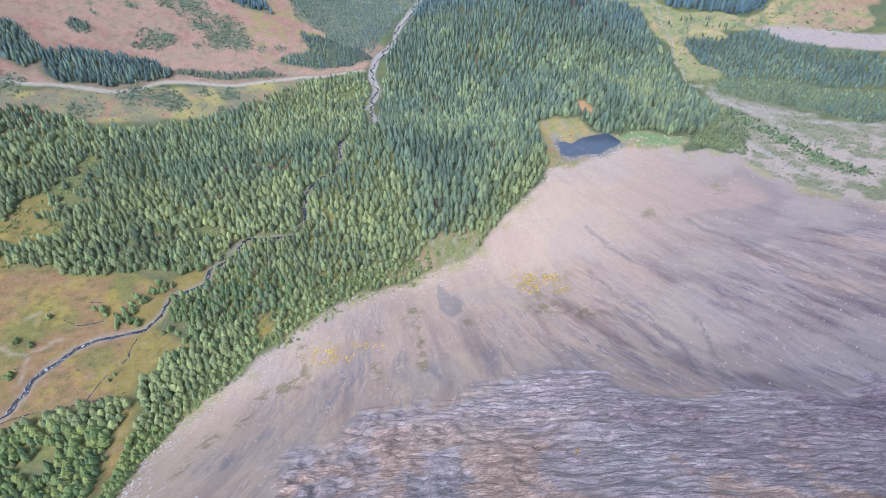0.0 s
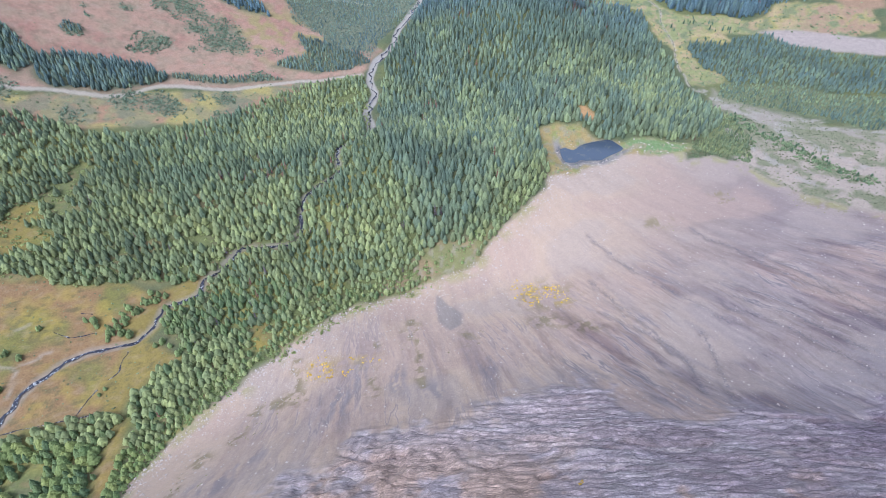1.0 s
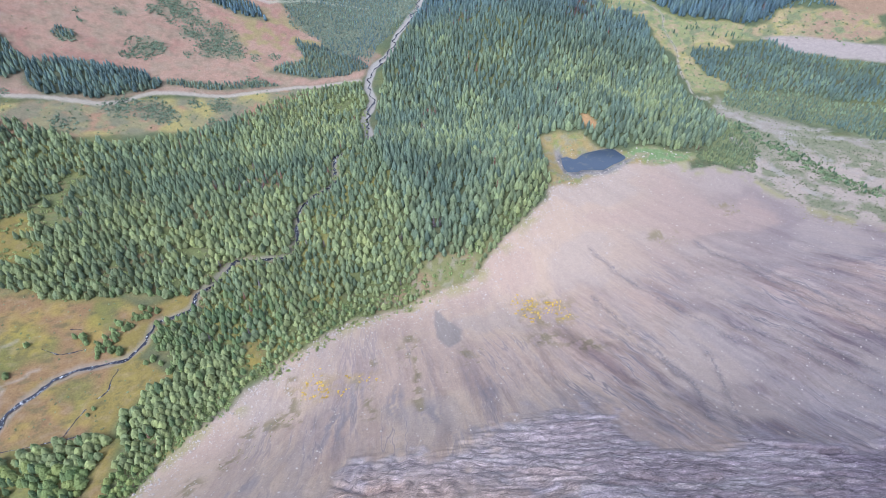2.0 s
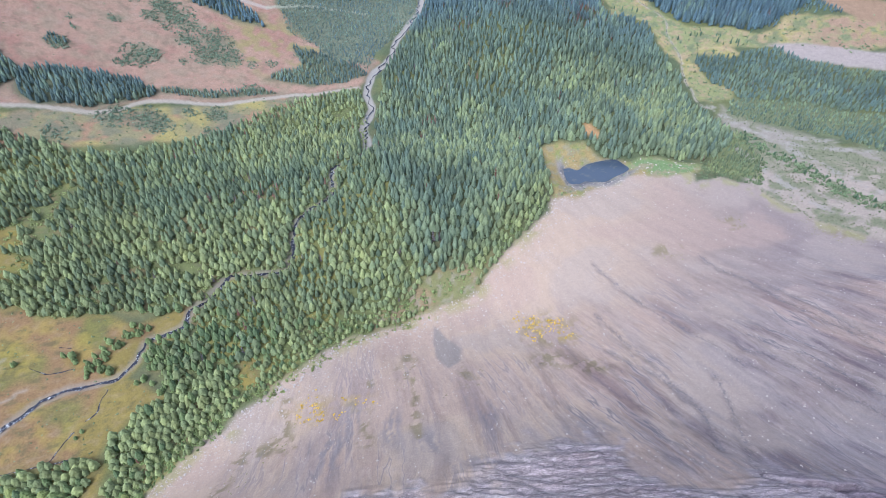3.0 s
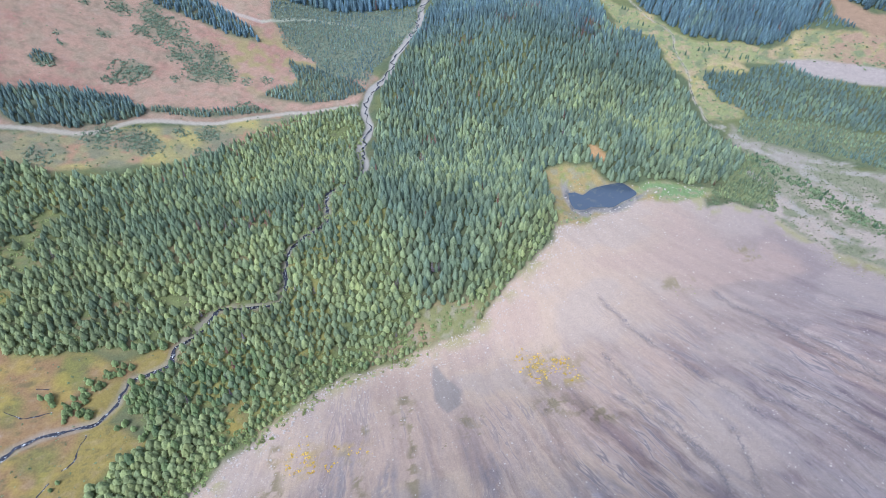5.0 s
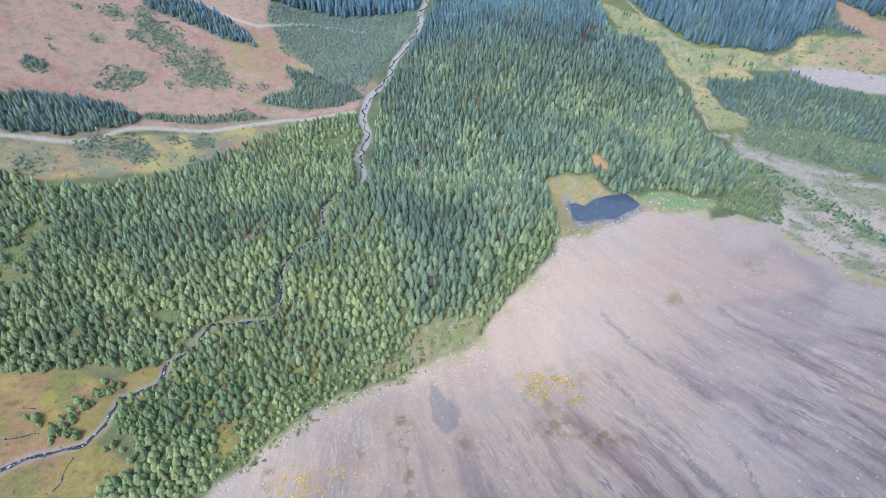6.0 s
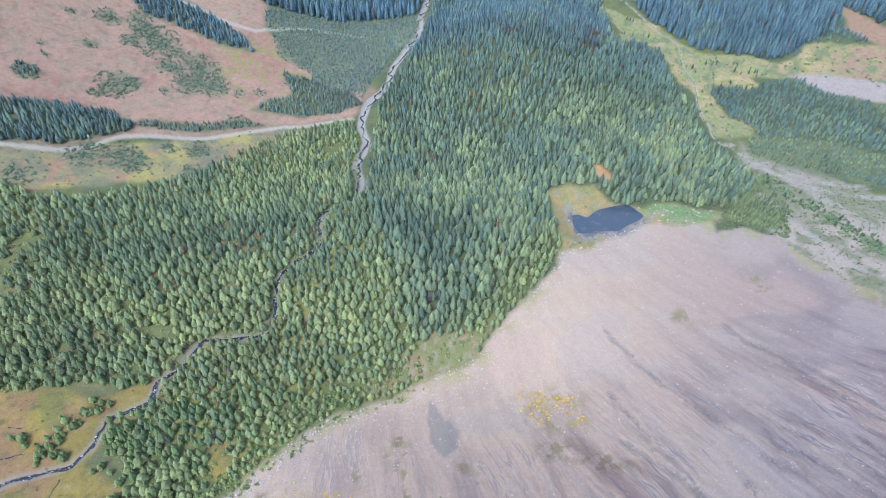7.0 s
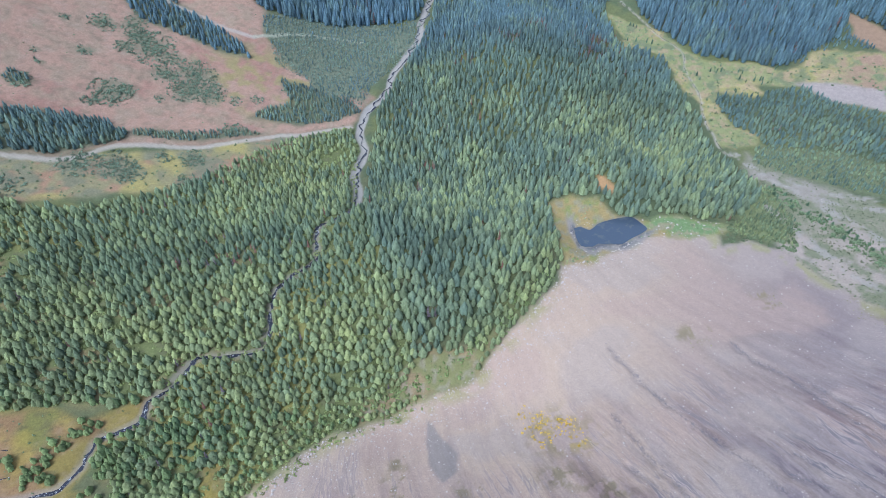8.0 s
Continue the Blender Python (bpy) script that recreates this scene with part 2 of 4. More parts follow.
# patches of lighter (+) and darker (-) woods: x, y, reach in x and y, weight
TONES = ((-109, 444, 36, 34, 0.5), (-247, 344, 18, 18, 0.3), (-154, 288, 24, 14, 0.5), (-54, 300, 18, 16, 0.3), (-191, 338, 40, 18, -0.45),
         (-129, 352, 30, 13, -0.5), (169, 467, 36, 36, 0.5), (17, 400, 36, 44, 0.25), (66, 575, 90, 75, -0.35), (-105, 368, 37, 12, -0.3),
         (-191, 301, 18, 18, 0.3), (-113, 325, 10, 6, 0.6), (-218, 331, 22, 15, 0.35), (-180, 278, 28, 14, -0.3), (120, 520, 40, 40, 0.2))
DEAD_SPOTS = ((-137, 343, 5), (-120, 350, 7), (-153, 338, 4), (-26, 303, 3), (-78, 271, 3), (-1, 310, 3), (-15, 430, 5), (24, 583, 9), (59, 604, 9),
              (138, 606, 14), (-8, 465, 7), (-134, 369, 5), (90, 640, 14), (150, 640, 14))

# ---------------------------------------------------------------- the lie of the land
FLOOR = (-20.95, -4.08, 25.24, -0.69, -3.10, -44.58, 27.96, 43.58, 17.24, -14.40)
KNOLLS = ((70, 600, 90, 110, 44.9), (-20, 370, 110, 60, 30.2), (130, 445, 60, 40, 22.3), (10, 250, 60, 35, -20.0),
          (-170, 310, 60, 50, 11.5), (-180, 640, 60, 60, 11.3))
FAN = (3.44, -74.32, 40.93, 12.88, -2.86, -23.77)


def broad(x, y):
    cx, cy = np.clip(x, -430, 480), np.clip(y, 60, 760)
    u, v = cx / 300, (cy - 400) / 300
    powers = [(i, j) for i in range(4) for j in range(4 - i)]
    a = sum(c * u**i * v**j for c, (i, j) in zip(FLOOR, powers))
    for kx, ky, sx, sy, h in KNOLLS:
        a = a + h * np.exp(-(((cx - kx) / sx) ** 2) - ((cy - ky) / sy) ** 2)
    a = a + 0.45 * np.maximum(0, np.abs(x - 25) - 470) + 0.4 * np.maximum(0, y - 800)
    a = np.minimum(a, 900 + 0 * a)
    u, v = (np.clip(x, -500, 500) - 50) / 150, (np.clip(y, -300, 380) - 200) / 150
    b = FAN[0] + FAN[1] * v + FAN[2] * v * v + FAN[3] * u + FAN[4] * u * v + FAN[5] * u * u - 0.6 * np.maximum(0, y - 380)
    m = np.maximum(a, b)
    return m + 4 * np.log(np.exp((a - m) / 4) + np.exp((b - m) / 4))


def downhill(x, y):
    """Metres across and along the way that debris slides."""
    return 450 * np.arctan2(x + 75, 640 - y), np.hypot(x + 75, 640 - y)


def streak(x, y):
    """Tongues of debris that run down the scree."""
    q, r = downhill(x, y)
    w = q + 12 * fbm(x / 50, y / 50, 40, 3)
    return fbm(w / 9, r / 70, 41, 4), fbm(w / 2.8, r / 26, 45, 3)


def gully(x, y):
    w = np.zeros(x.shape)
    for line in GULLY_LINES:
        xs, ys = [p[0] for p in line], [p[1] for p in line]
        near = (x > min(xs) - 9) & (x < max(xs) + 9) & (y > min(ys) - 9) & (y < max(ys) + 9)
        px, py = x[near], y[near]
        d = line_distance(px + 5 * (fbm(px / 9, py / 9, 47, 3) - 0.5), py, line)
        w[near] = np.maximum(w[near], ramp(3.2, 0.3, d) * ramp(0.30, 0.55, fbm(px / 5, py / 7, 48, 3)))
    return w


def rills(x, y):
    """Signed distance to the nearest gully, and a weight that fades away from it."""
    best, side = np.full(x.shape, 99.0), np.full(x.shape, 99.0)
    for line in GULLY_LINES:
        xs, ys = [p[0] for p in line], [p[1] for p in line]
        near = np.where((x > min(xs) - 9) & (x < max(xs) + 9) & (y > min(ys) - 9) & (y < max(ys) + 9))[0]
        px, py, b, s = x[near], y[near], best[near], side[near]
        for (ax, ay), (bx, by) in zip(line, line[1:]):
            dx, dy = bx - ax, by - ay
            t = np.clip(((px - ax) * dx + (py - ay) * dy) / (dx * dx + dy * dy), 0, 1)
            d = np.hypot(px - ax - t * dx, py - ay - t * dy)
            closer = d < b
            b, s = np.where(closer, d, b), np.where(closer, d * np.sign((px - ax) * dy - (py - ay) * dx), s)
        best[near], side[near] = b, s
    return np.clip(side, -9, 9), ramp(7, 4, best)


def height(x, y):
    x, y = np.asarray(x, float), np.asarray(y, float)
    z = broad(x, y)
    wx, wy = x + 7 * (fbm(x / 14, y / 14, 3, 3) - 0.5), y + 7 * (fbm(x / 14, y / 14, 6, 3) - 0.5)
    scree, rock = ramp(-2, 8, inside(x, y, SCREE)), ramp(-3, 9, inside(wx, wy, ROCK))
    z = z + (1 - scree) * 1.6 * (fbm(x / 18, y / 18, 9, 4) - 0.5)
    a, b = streak(x, y)
    z = z + scree * (1 - rock) * (0.9 * (a - 0.5) + 0.35 * (b - 0.5)) + scree * 1.5 * (fbm(x / 30, y / 30, 46, 4) - 0.5)
    z = z - scree * 0.9 * gully(x, y)
    # ledges of the bare rock: long along the slope, short across it, and blocky in the west
    ly = y + 0.10 * x + 14 * (fbm(x / 45, y / 45, 12, 3) - 0.5) + 2.6 * (fbm(x / 11, y / 8, 15, 3) - 0.5)
    block = ramp(55, -10, x + 0.6 * (y - 95)) * 0.75
    for lx, step, amp, seed in ((26, 7.0, 1.0, 21), (13, 3.2, 1.1, 23), (8, 1.9, 1.25, 25), (4.5, 1.3, 0.9, 27)):
        n = noise2(x / lx + 3, ly / step, seed)
        strength = 0.35 + 1.3 * noise2(x / 17 + 5, y / 13, seed + 40)
        z = z + rock * (1 - block) * amp * strength * ((1 - np.abs(2 * n - 1)) ** 1.6 - 0.4)
    z = z + rock * block * 7.0 * (1 - np.abs(2 * fbm(x / 8, y / 10, 33, 5) - 1) - 0.75)
    z = z + rock * 5.0 * (fbm(x / 26, y / 26, 31, 4) - 0.5)
    for line in CLEFTS:
        z = z - 2.8 * rock * ramp(2.4, 0.2, line_distance(wx * 0.5 + x * 0.5, wy * 0.5 + y * 0.5, line))
    lake = inside(x, y, LAKE_SHORE)
    shore = ramp(-16, -1, lake)
    z = z * (1 - shore) + shore * (LAKE_LEVEL + np.where(lake > 0, -0.35 - 0.12 * lake, 0.06 - 0.11 * lake))
    for line, wide, deep in ((STREAM_LINE, 3.2, 1.2), (RIVER_LINE, 5.0, 1.8), (CREEK_LINE, 3.0, 0.7)):
        xs, ys = [p[0] for p in line], [p[1] for p in line]
        near = (x > min(xs) - 20) & (x < max(xs) + 20) & (y > min(ys) - 20) & (y < max(ys) + 20)
        if near.any():
            cut = np.zeros(x.shape)
            cut[near] = deep * np.exp(-((line_distance(x[near], y[near], line) / wide) ** 2))
            z = z - cut
    return z


# ---------------------------------------------------------------- materials
def nodes_of(name, rough=0.9):
    m = bpy.data.materials.new(name)
    m.use_nodes = True
    t = m.node_tree
    b = t.nodes["Principled BSDF"]
    b.inputs["Roughness"].default_value = rough
    b.inputs["Specular IOR Level"].default_value = 0.25
    return m, t, b


def node(t, kind, **values):
    n = t.nodes.new("ShaderNode" + kind)
    for key, value in values.items():
        n.inputs[key].default_value = value
    return n


def mixed(t, blend, fac, a, b):
    n = t.nodes.new("ShaderNodeMix")
    n.data_type, n.blend_type = "RGBA", blend
    for socket, value in ((n.inputs[0], fac), (n.inputs[6], a), (n.inputs[7], b)):
        if hasattr(value, "links"):
            t.links.new(value, socket)
        else:
            socket.default_value = value
    return n.outputs[2]


def spread(t, value, low, high):
    n = t.nodes.new("ShaderNodeMapRange")
    t.links.new(value, n.inputs[0])
    n.inputs[3].default_value, n.inputs[4].default_value = low, high
    return n.outputs[0]


def ground_material():
    m, t, b = nodes_of("ground", 0.95)
    soil, stony = node(t, "Attribute"), node(t, "Attribute")
    soil.attribute_name, stony.attribute_name = "soil", "stony"
    where = node(t, "NewGeometry").outputs["Position"]
    grain = node(t, "TexNoise", Scale=1.1, Detail=8.0, Roughness=0.7)
    broadn = node(t, "TexNoise", Scale=0.3, Detail=8.0, Roughness=0.72)
    stones = node(t, "TexVoronoi", Scale=0.9)
    for n in (grain, broadn, stones):
        t.links.new(where, n.inputs["Vector"])
    c = mixed(t, "MULTIPLY", 1.0, soil.outputs["Color"], spread(t, grain.outputs[0], 0.4, 1.6))
    c = mixed(t, "MULTIPLY", 1.0, c, spread(t, broadn.outputs[0], 0.6, 1.4))
    c = mixed(t, "MIX", spread(t, stony.outputs["Fac"], 0.0, 0.72), c, soil.outputs["Color"])

    def step(value, a, b, low=0.0, high=1.0):
        n = node(t, "MapRange")
        n.interpolation_type = "SMOOTHSTEP"
        t.links.new(value, n.inputs[0])
        for k, v in ((1, a), (2, b), (3, low), (4, high)):
            n.inputs[k].default_value = v
        return n.outputs[0]

    def calc(kind, a, b=None):
        n = node(t, "Math")
        n.operation = kind
        for socket, value in ((n.inputs[0], a), (n.inputs[1], b)):
            if hasattr(value, "links"):
                t.links.new(value, socket)
            elif value is not None:
                socket.default_value = value
        return n.outputs[0]

    # single pale stones
    pick = node(t, "SeparateColor")
    t.links.new(stones.outputs["Color"], pick.inputs[0])
    lone = calc("MULTIPLY", step(pick.outputs[0], 0.88, 0.93), step(stones.outputs["Distance"], 0.42, 0.25))
    lone = calc("MULTIPLY", lone, calc("MULTIPLY", stony.outputs["Fac"], step(broadn.outputs[0], 0.45, 0.65, 0.0, 0.5)))
    c = mixed(t, "MIX", lone, c, (0.52, 0.47, 0.43, 1))
    # trails of debris down the scree: wide soft tongues, fine combing and thin rills
    flow, combed = node(t, "Attribute"), node(t, "Attribute")
    flow.attribute_name, combed.attribute_name = "flow", "combed"

    def along(across, down, detail, rough=0.6, warp=0.0, shift=0.0):
        m = node(t, "Mapping")
        m.inputs["Scale"].default_value, m.inputs["Location"].default_value = (across, down, 1), (shift, shift, 0)
        t.links.new(flow.outputs["Vector"], m.inputs[0])
        n = node(t, "TexNoise", Scale=1.0, Detail=detail, Roughness=rough, Distortion=warp)
        t.links.new(m.outputs[0], n.inputs["Vector"])
        return n.outputs[0]

    tongue = mixed(t, "MULTIPLY", 1.0, c, (0.62, 0.595, 0.67, 1))
    tongues = calc("MULTIPLY", combed.outputs["Fac"], step(along(0.075, 0.014, 10.0, 0.66, 0.35), 0.46, 0.63))
    c = mixed(t, "MIX", tongues, c, tongue)
    fine = step(along(0.55, 0.06, 8.0, 0.7, 0.3, 7.0), 0.34, 0.62, 0.85, 1.08)
    c = mixed(t, "MIX", combed.outputs["Fac"], c, mixed(t, "MULTIPLY", 1.0, c, fine))
    thread = calc("ABSOLUTE", calc("SUBTRACT", along(0.13, 0.014, 5.0, 0.55, 0.2, 31.0), 0.5))
    where_rills = calc("MULTIPLY", combed.outputs["Fac"], step(along(0.03, 0.02, 3.0, 0.5, 0.0, 53.0), 0.46, 0.60))
    c = mixed(t, "MIX", calc("MULTIPLY", where_rills, step(thread, 0.05, 0.025, 0.0, 0.2)), c, (0.42, 0.36, 0.345, 1))
    c = mixed(t, "MIX", calc("MULTIPLY", where_rills, step(thread, 0.022, 0.006, 0.0, 0.75)), c, (0.115, 0.10, 0.115, 1))
    # the named gullies: a dark thread between pale banks
    rill, rill_near = node(t, "Attribute"), node(t, "Attribute")
    rill.attribute_name, rill_near.attribute_name = "rill", "rill_near"
    sway = node(t, "TexNoise", Scale=0.35, Detail=7.0, Roughness=0.7)
    t.links.new(where, sway.inputs["Vector"])
    off = calc("ADD", rill.outputs["Fac"], calc("MULTIPLY", calc("SUBTRACT", sway.outputs[0], 0.5), 7.0))
    off = calc("ABSOLUTE", off)
    patchy = step(broadn.outputs[0], 0.44, 0.58, 0.0, 1.0)
    beside = calc("MULTIPLY", rill_near.outputs["Fac"], step(off, 2.6, 0.8, 0.0, 0.35))
    c = mixed(t, "MIX", beside, c, mixed(t, "MULTIPLY", 1.0, c, step(grain.outputs[0], 0.35, 0.65, 0.62, 1.2)))
    c = mixed(t, "MIX", calc("MULTIPLY", rill_near.outputs["Fac"], step(off, 0.75, 0.2, 0.0, 0.7)), c,
              mixed(t, "MIX", patchy, c, (0.12, 0.105, 0.12, 1)))
    # thin beds of the bare rock
    rocky = node(t, "Attribute")
    rocky.attribute_name = "rocky"
    beds = node(t, "Mapping")
    beds.inputs["Scale"].default_value = (0.17, 0.95, 0.95)
    beds.inputs["Rotation"].default_value = (0, 0, 0.1)
    fold = node(t, "TexNoise", Scale=0.035, Detail=3.0, Roughness=0.55)
    t.links.new(where, fold.inputs["Vector"])
    folded = node(t, "VectorMath")
    folded.operation = "MULTIPLY_ADD"
    t.links.new(fold.outputs["Color"], folded.inputs[0])
    folded.inputs[1].default_value = (0.0, 9.0, 6.0)
    t.links.new(where, folded.inputs[2])
    t.links.new(folded.outputs[0], beds.inputs[0])
    strata = node(t, "TexNoise", Scale=1.0, Detail=9.0, Roughness=0.75, Distortion=0.25)
    t.links.new(beds.outputs[0], strata.inputs["Vector"])
    def seam(n, wide):
        off = node(t, "Math")
        off.operation = "SUBTRACT"
        t.links.new(n.outputs[0], off.inputs[0])
        off.inputs[1].default_value = 0.5
        size = node(t, "Math")
        size.operation = "ABSOLUTE"
        t.links.new(off.outputs[0], size.inputs[0])
        r = node(t, "MapRange")
        t.links.new(size.outputs[0], r.inputs[0])
        r.inputs[2].default_value = wide
        return r.outputs[0]

    wide_beds = node(t, "Mapping")
    wide_beds.inputs["Scale"].default_value = (0.03, 0.20, 0.20)
    wide_beds.inputs["Rotation"].default_value = (0, 0, -0.12)
    t.links.new(folded.outputs[0], wide_beds.inputs[0])
    ledges = node(t, "TexNoise", Scale=1.0, Detail=6.0, Roughness=0.65, Distortion=0.3)
    t.links.new(wide_beds.outputs[0], ledges.inputs["Vector"])
    crack, split = seam(strata, 0.07), seam(ledges, 0.05)
    tone = node(t, "MapRange")
    t.links.new(strata.outputs[0], tone.inputs[0])
    for k, v in ((1, 0.30), (2, 0.70), (3, 0.78), (4, 1.28)):
        tone.inputs[k].default_value = v
    bend = node(t, "TexNoise", Scale=0.22, Detail=4.0, Roughness=0.6)
    t.links.new(where, bend.inputs["Vector"])
    shift = node(t, "VectorMath")
    shift.operation = "MULTIPLY_ADD"
    t.links.new(bend.outputs["Color"], shift.inputs[0])
    shift.inputs[1].default_value = (2.0, 0.7, 0.7)
    t.links.new(folded.outputs[0], shift.inputs[2])

    def slabs(scale):
        lay_out = node(t, "Mapping")
        lay_out.inputs["Scale"].default_value = scale
        t.links.new(shift.outputs[0], lay_out.inputs[0])
        joint, face = node(t, "TexVoronoi", Scale=1.0), node(t, "TexVoronoi", Scale=1.0)
        joint.feature = "DISTANCE_TO_EDGE"
        for n in (joint, face):
            t.links.new(lay_out.outputs[0], n.inputs["Vector"])
        gap = node(t, "MapRange")
        t.links.new(joint.outputs["Distance"], gap.inputs[0])
        gap.inputs[2].default_value = 0.14
        shade = node(t, "SeparateColor")
        t.links.new(face.outputs["Color"], shade.inputs[0])
        return gap.outputs[0], shade.outputs[0]

    joint_fine, face_fine = slabs((0.22, 1.05, 1.05))
    joint_wide, face_wide = slabs((0.07, 0.36, 0.36))
    joint_block, face_block = slabs((0.22, 0.40, 0.33))
    blocky = node(t, "Attribute")
    blocky.attribute_name = "blocky"
    joint_wide = mixed(t, "MIX", blocky.outputs["Fac"], joint_wide, joint_block)
    face_wide = mixed(t, "MIX", blocky.outputs["Fac"], face_wide, face_block)
    joint_fine = mixed(t, "MIX", spread(t, blocky.outputs["Fac"], 0.0, 0.45), joint_fine, (1, 1, 1, 1))
    band = mixed(t, "MULTIPLY", 1.0, c, tone.outputs[0])
    band = mixed(t, "MULTIPLY", 1.0, band, spread(t, face_fine, 0.86, 1.14))
    band = mixed(t, "MULTIPLY", 1.0, band, spread(t, face_wide, 0.82, 1.16))
    band = mixed(t, "MULTIPLY", 1.0, band, spread(t, joint_fine, 0.80, 1.03))
    band = mixed(t, "MULTIPLY", 1.0, band, spread(t, joint_wide, 0.78, 1.03))
    band = mixed(t, "MULTIPLY", 1.0, band, spread(t, crack, 0.85, 1.08))
    band = mixed(t, "MULTIPLY", 1.0, band, spread(t, split, 0.70, 1.05))
    band = mixed(t, "MULTIPLY", 1.0, band, (1.0, 0.94, 0.945, 1))
    c = mixed(t, "MIX", rocky.outputs["Fac"], c, band)
    # grit on all bare stone
    grit = node(t, "TexNoise", Scale=2.2, Detail=5.0, Roughness=0.75)
    t.links.new(where, grit.inputs["Vector"])
    bare = calc("MAXIMUM", calc("MULTIPLY", stony.outputs["Fac"], 0.32), rocky.outputs["Fac"])
    c = mixed(t, "MIX", bare, c, mixed(t, "MULTIPLY", 1.0, c, step(grit.outputs[0], 0.30, 0.70, 0.70, 1.28)))
    t.links.new(c, b.inputs["Base Color"])
    bump = node(t, "Bump", Strength=0.3, Distance=0.25)
    t.links.new(grain.outputs[0], bump.inputs["Height"])
    relief = node(t, "Math")
    relief.operation = "MULTIPLY_ADD"
    t.links.new(joint_fine, relief.inputs[0])
    relief.inputs[1].default_value = 0.10
    deeper = node(t, "Math")
    deeper.operation = "MULTIPLY_ADD"
    t.links.new(joint_wide, deeper.inputs[0])
    deeper.inputs[1].default_value = 0.22
    t.links.new(strata.outputs[0], deeper.inputs[2])
    t.links.new(deeper.outputs[0], relief.inputs[2])
    lift = node(t, "Math")
    lift.operation = "MULTIPLY"
    t.links.new(relief.outputs[0], lift.inputs[0])
    t.links.new(rocky.outputs["Fac"], lift.inputs[1])
    deep = node(t, "Bump", Strength=0.75, Distance=1.1)
    t.links.new(lift.outputs[0], deep.inputs["Height"])
    t.links.new(bump.outputs[0], deep.inputs["Normal"])
    t.links.new(deep.outputs[0], b.inputs["Normal"])
    return m


def leaf_material():
    m, t, b = nodes_of("foliage", 0.75)
    tint = node(t, "Attribute")
    tint.attribute_name = "tint"
    where = node(t, "NewGeometry").outputs["Position"]
    fine = node(t, "TexNoise", Scale=1.1, Detail=5.0, Roughness=0.75)
    t.links.new(where, fine.inputs["Vector"])
    c = mixed(t, "MULTIPLY", 1.0, tint.outputs["Color"], spread(t, fine.outputs[0], 0.5, 1.5))
    t.links.new(c, b.inputs["Base Color"])
    glow = node(t, "BsdfTranslucent")
    t.links.new(c, glow.inputs[0])
    mix = node(t, "MixShader", Fac=0.36)
    t.links.new(b.outputs[0], mix.inputs[1])
    t.links.new(glow.outputs[0], mix.inputs[2])
    t.links.new(mix.outputs[0], t.nodes["Material Output"].inputs[0])
    return m


def plain_material(name, colour, scale, rough=0.9, low=0.6, high=1.4):
    m, t, b = nodes_of(name, rough)
    where = node(t, "NewGeometry").outputs["Position"]
    n = node(t, "TexNoise", Scale=scale, Detail=6.0, Roughness=0.65)
    t.links.new(where, n.inputs["Vector"])
    t.links.new(mixed(t, "MULTIPLY", 1.0, (*colour, 1), spread(t, n.outputs[0], low, high)), b.inputs["Base Color"])
    return m


def water_material(name, colour, foam):
    m, t, b = nodes_of(name, 0.12)
    b.inputs["Specular IOR Level"].default_value = 0.5
    where = node(t, "NewGeometry").outputs["Position"]
    n = node(t, "TexNoise", Scale=0.9, Detail=5.0, Roughness=0.7)
    t.links.new(where, n.inputs["Vector"])
    edge = node(t, "ValToRGB")
    edge.color_ramp.elements[0].position, edge.color_ramp.elements[1].position = 0.56, 0.63
    t.links.new(n.outputs[0], edge.inputs[0])
    fac = spread(t, edge.outputs[0], 0.0, foam)
    if not foam:
        n.inputs["Scale"].default_value = 0.16
        fac = spread(t, edge.outputs[0], 0.0, 0.35)
    t.links.new(mixed(t, "MIX", fac, (*colour, 1), (0.6, 0.6, 0.6, 1) if foam else (0.12, 0.115, 0.10, 1)), b.inputs["Base Color"])
    bump = node(t, "Bump", Strength=0.15, Distance=0.2)
    t.links.new(n.outputs[0], bump.inputs["Height"])
    t.links.new(bump.outputs[0], b.inputs["Normal"])
    return m


GROUND, LEAF = ground_material(), leaf_material()
BARK = plain_material("bark", (0.16, 0.11, 0.08), 3.0)
STONE = plain_material("stone", (0.35, 0.305, 0.28), 1.5)
LAKE_WATER = water_material("lake_water", (0.045, 0.06, 0.088), 0.0)
STREAM_WATER = water_material("stream_water", (0.02, 0.02, 0.03), 0.75)


# ---------------------------------------------------------------- mesh helpers
def mesh_from(name, verts, faces, material, smooth=False, colours=None, layer="tint"):
    """A mesh out of arrays: verts (n, 3), faces (m, 3 or 4)."""
    verts, faces = np.asarray(verts, np.float32), np.asarray(faces, np.int32)
    me = bpy.data.meshes.new(name)
    me.vertices.add(len(verts))
    me.vertices.foreach_set("co", verts.ravel())
    size = faces.shape[1]
    me.loops.add(faces.size)
    me.loops.foreach_set("vertex_index", faces.ravel())
    me.polygons.add(len(faces))
    me.polygons.foreach_set("loop_start", np.arange(0, faces.size, size, dtype=np.int32))
    me.polygons.foreach_set("use_smooth", np.full(len(faces), smooth))
    if colours is not None:
        a = me.attributes.new(layer, "FLOAT_COLOR", "POINT")
        a.data.foreach_set("color", np.concatenate([colours, np.ones((len(verts), 1))], 1).astype(np.float32).ravel())
    me.materials.append(material)
    me.update(calc_edges=True)
    me.validate()
    return me


def part(name, me, parent, label=""):
    ob = new(name, me)
    ob.parent = parent
    return tagged(ob, label)


# ---------------------------------------------------------------- ground
def steps(*runs):
    out = []
    for a, b, d in runs:
        out += list(np.arange(a, b, d))
    return np.array(out)


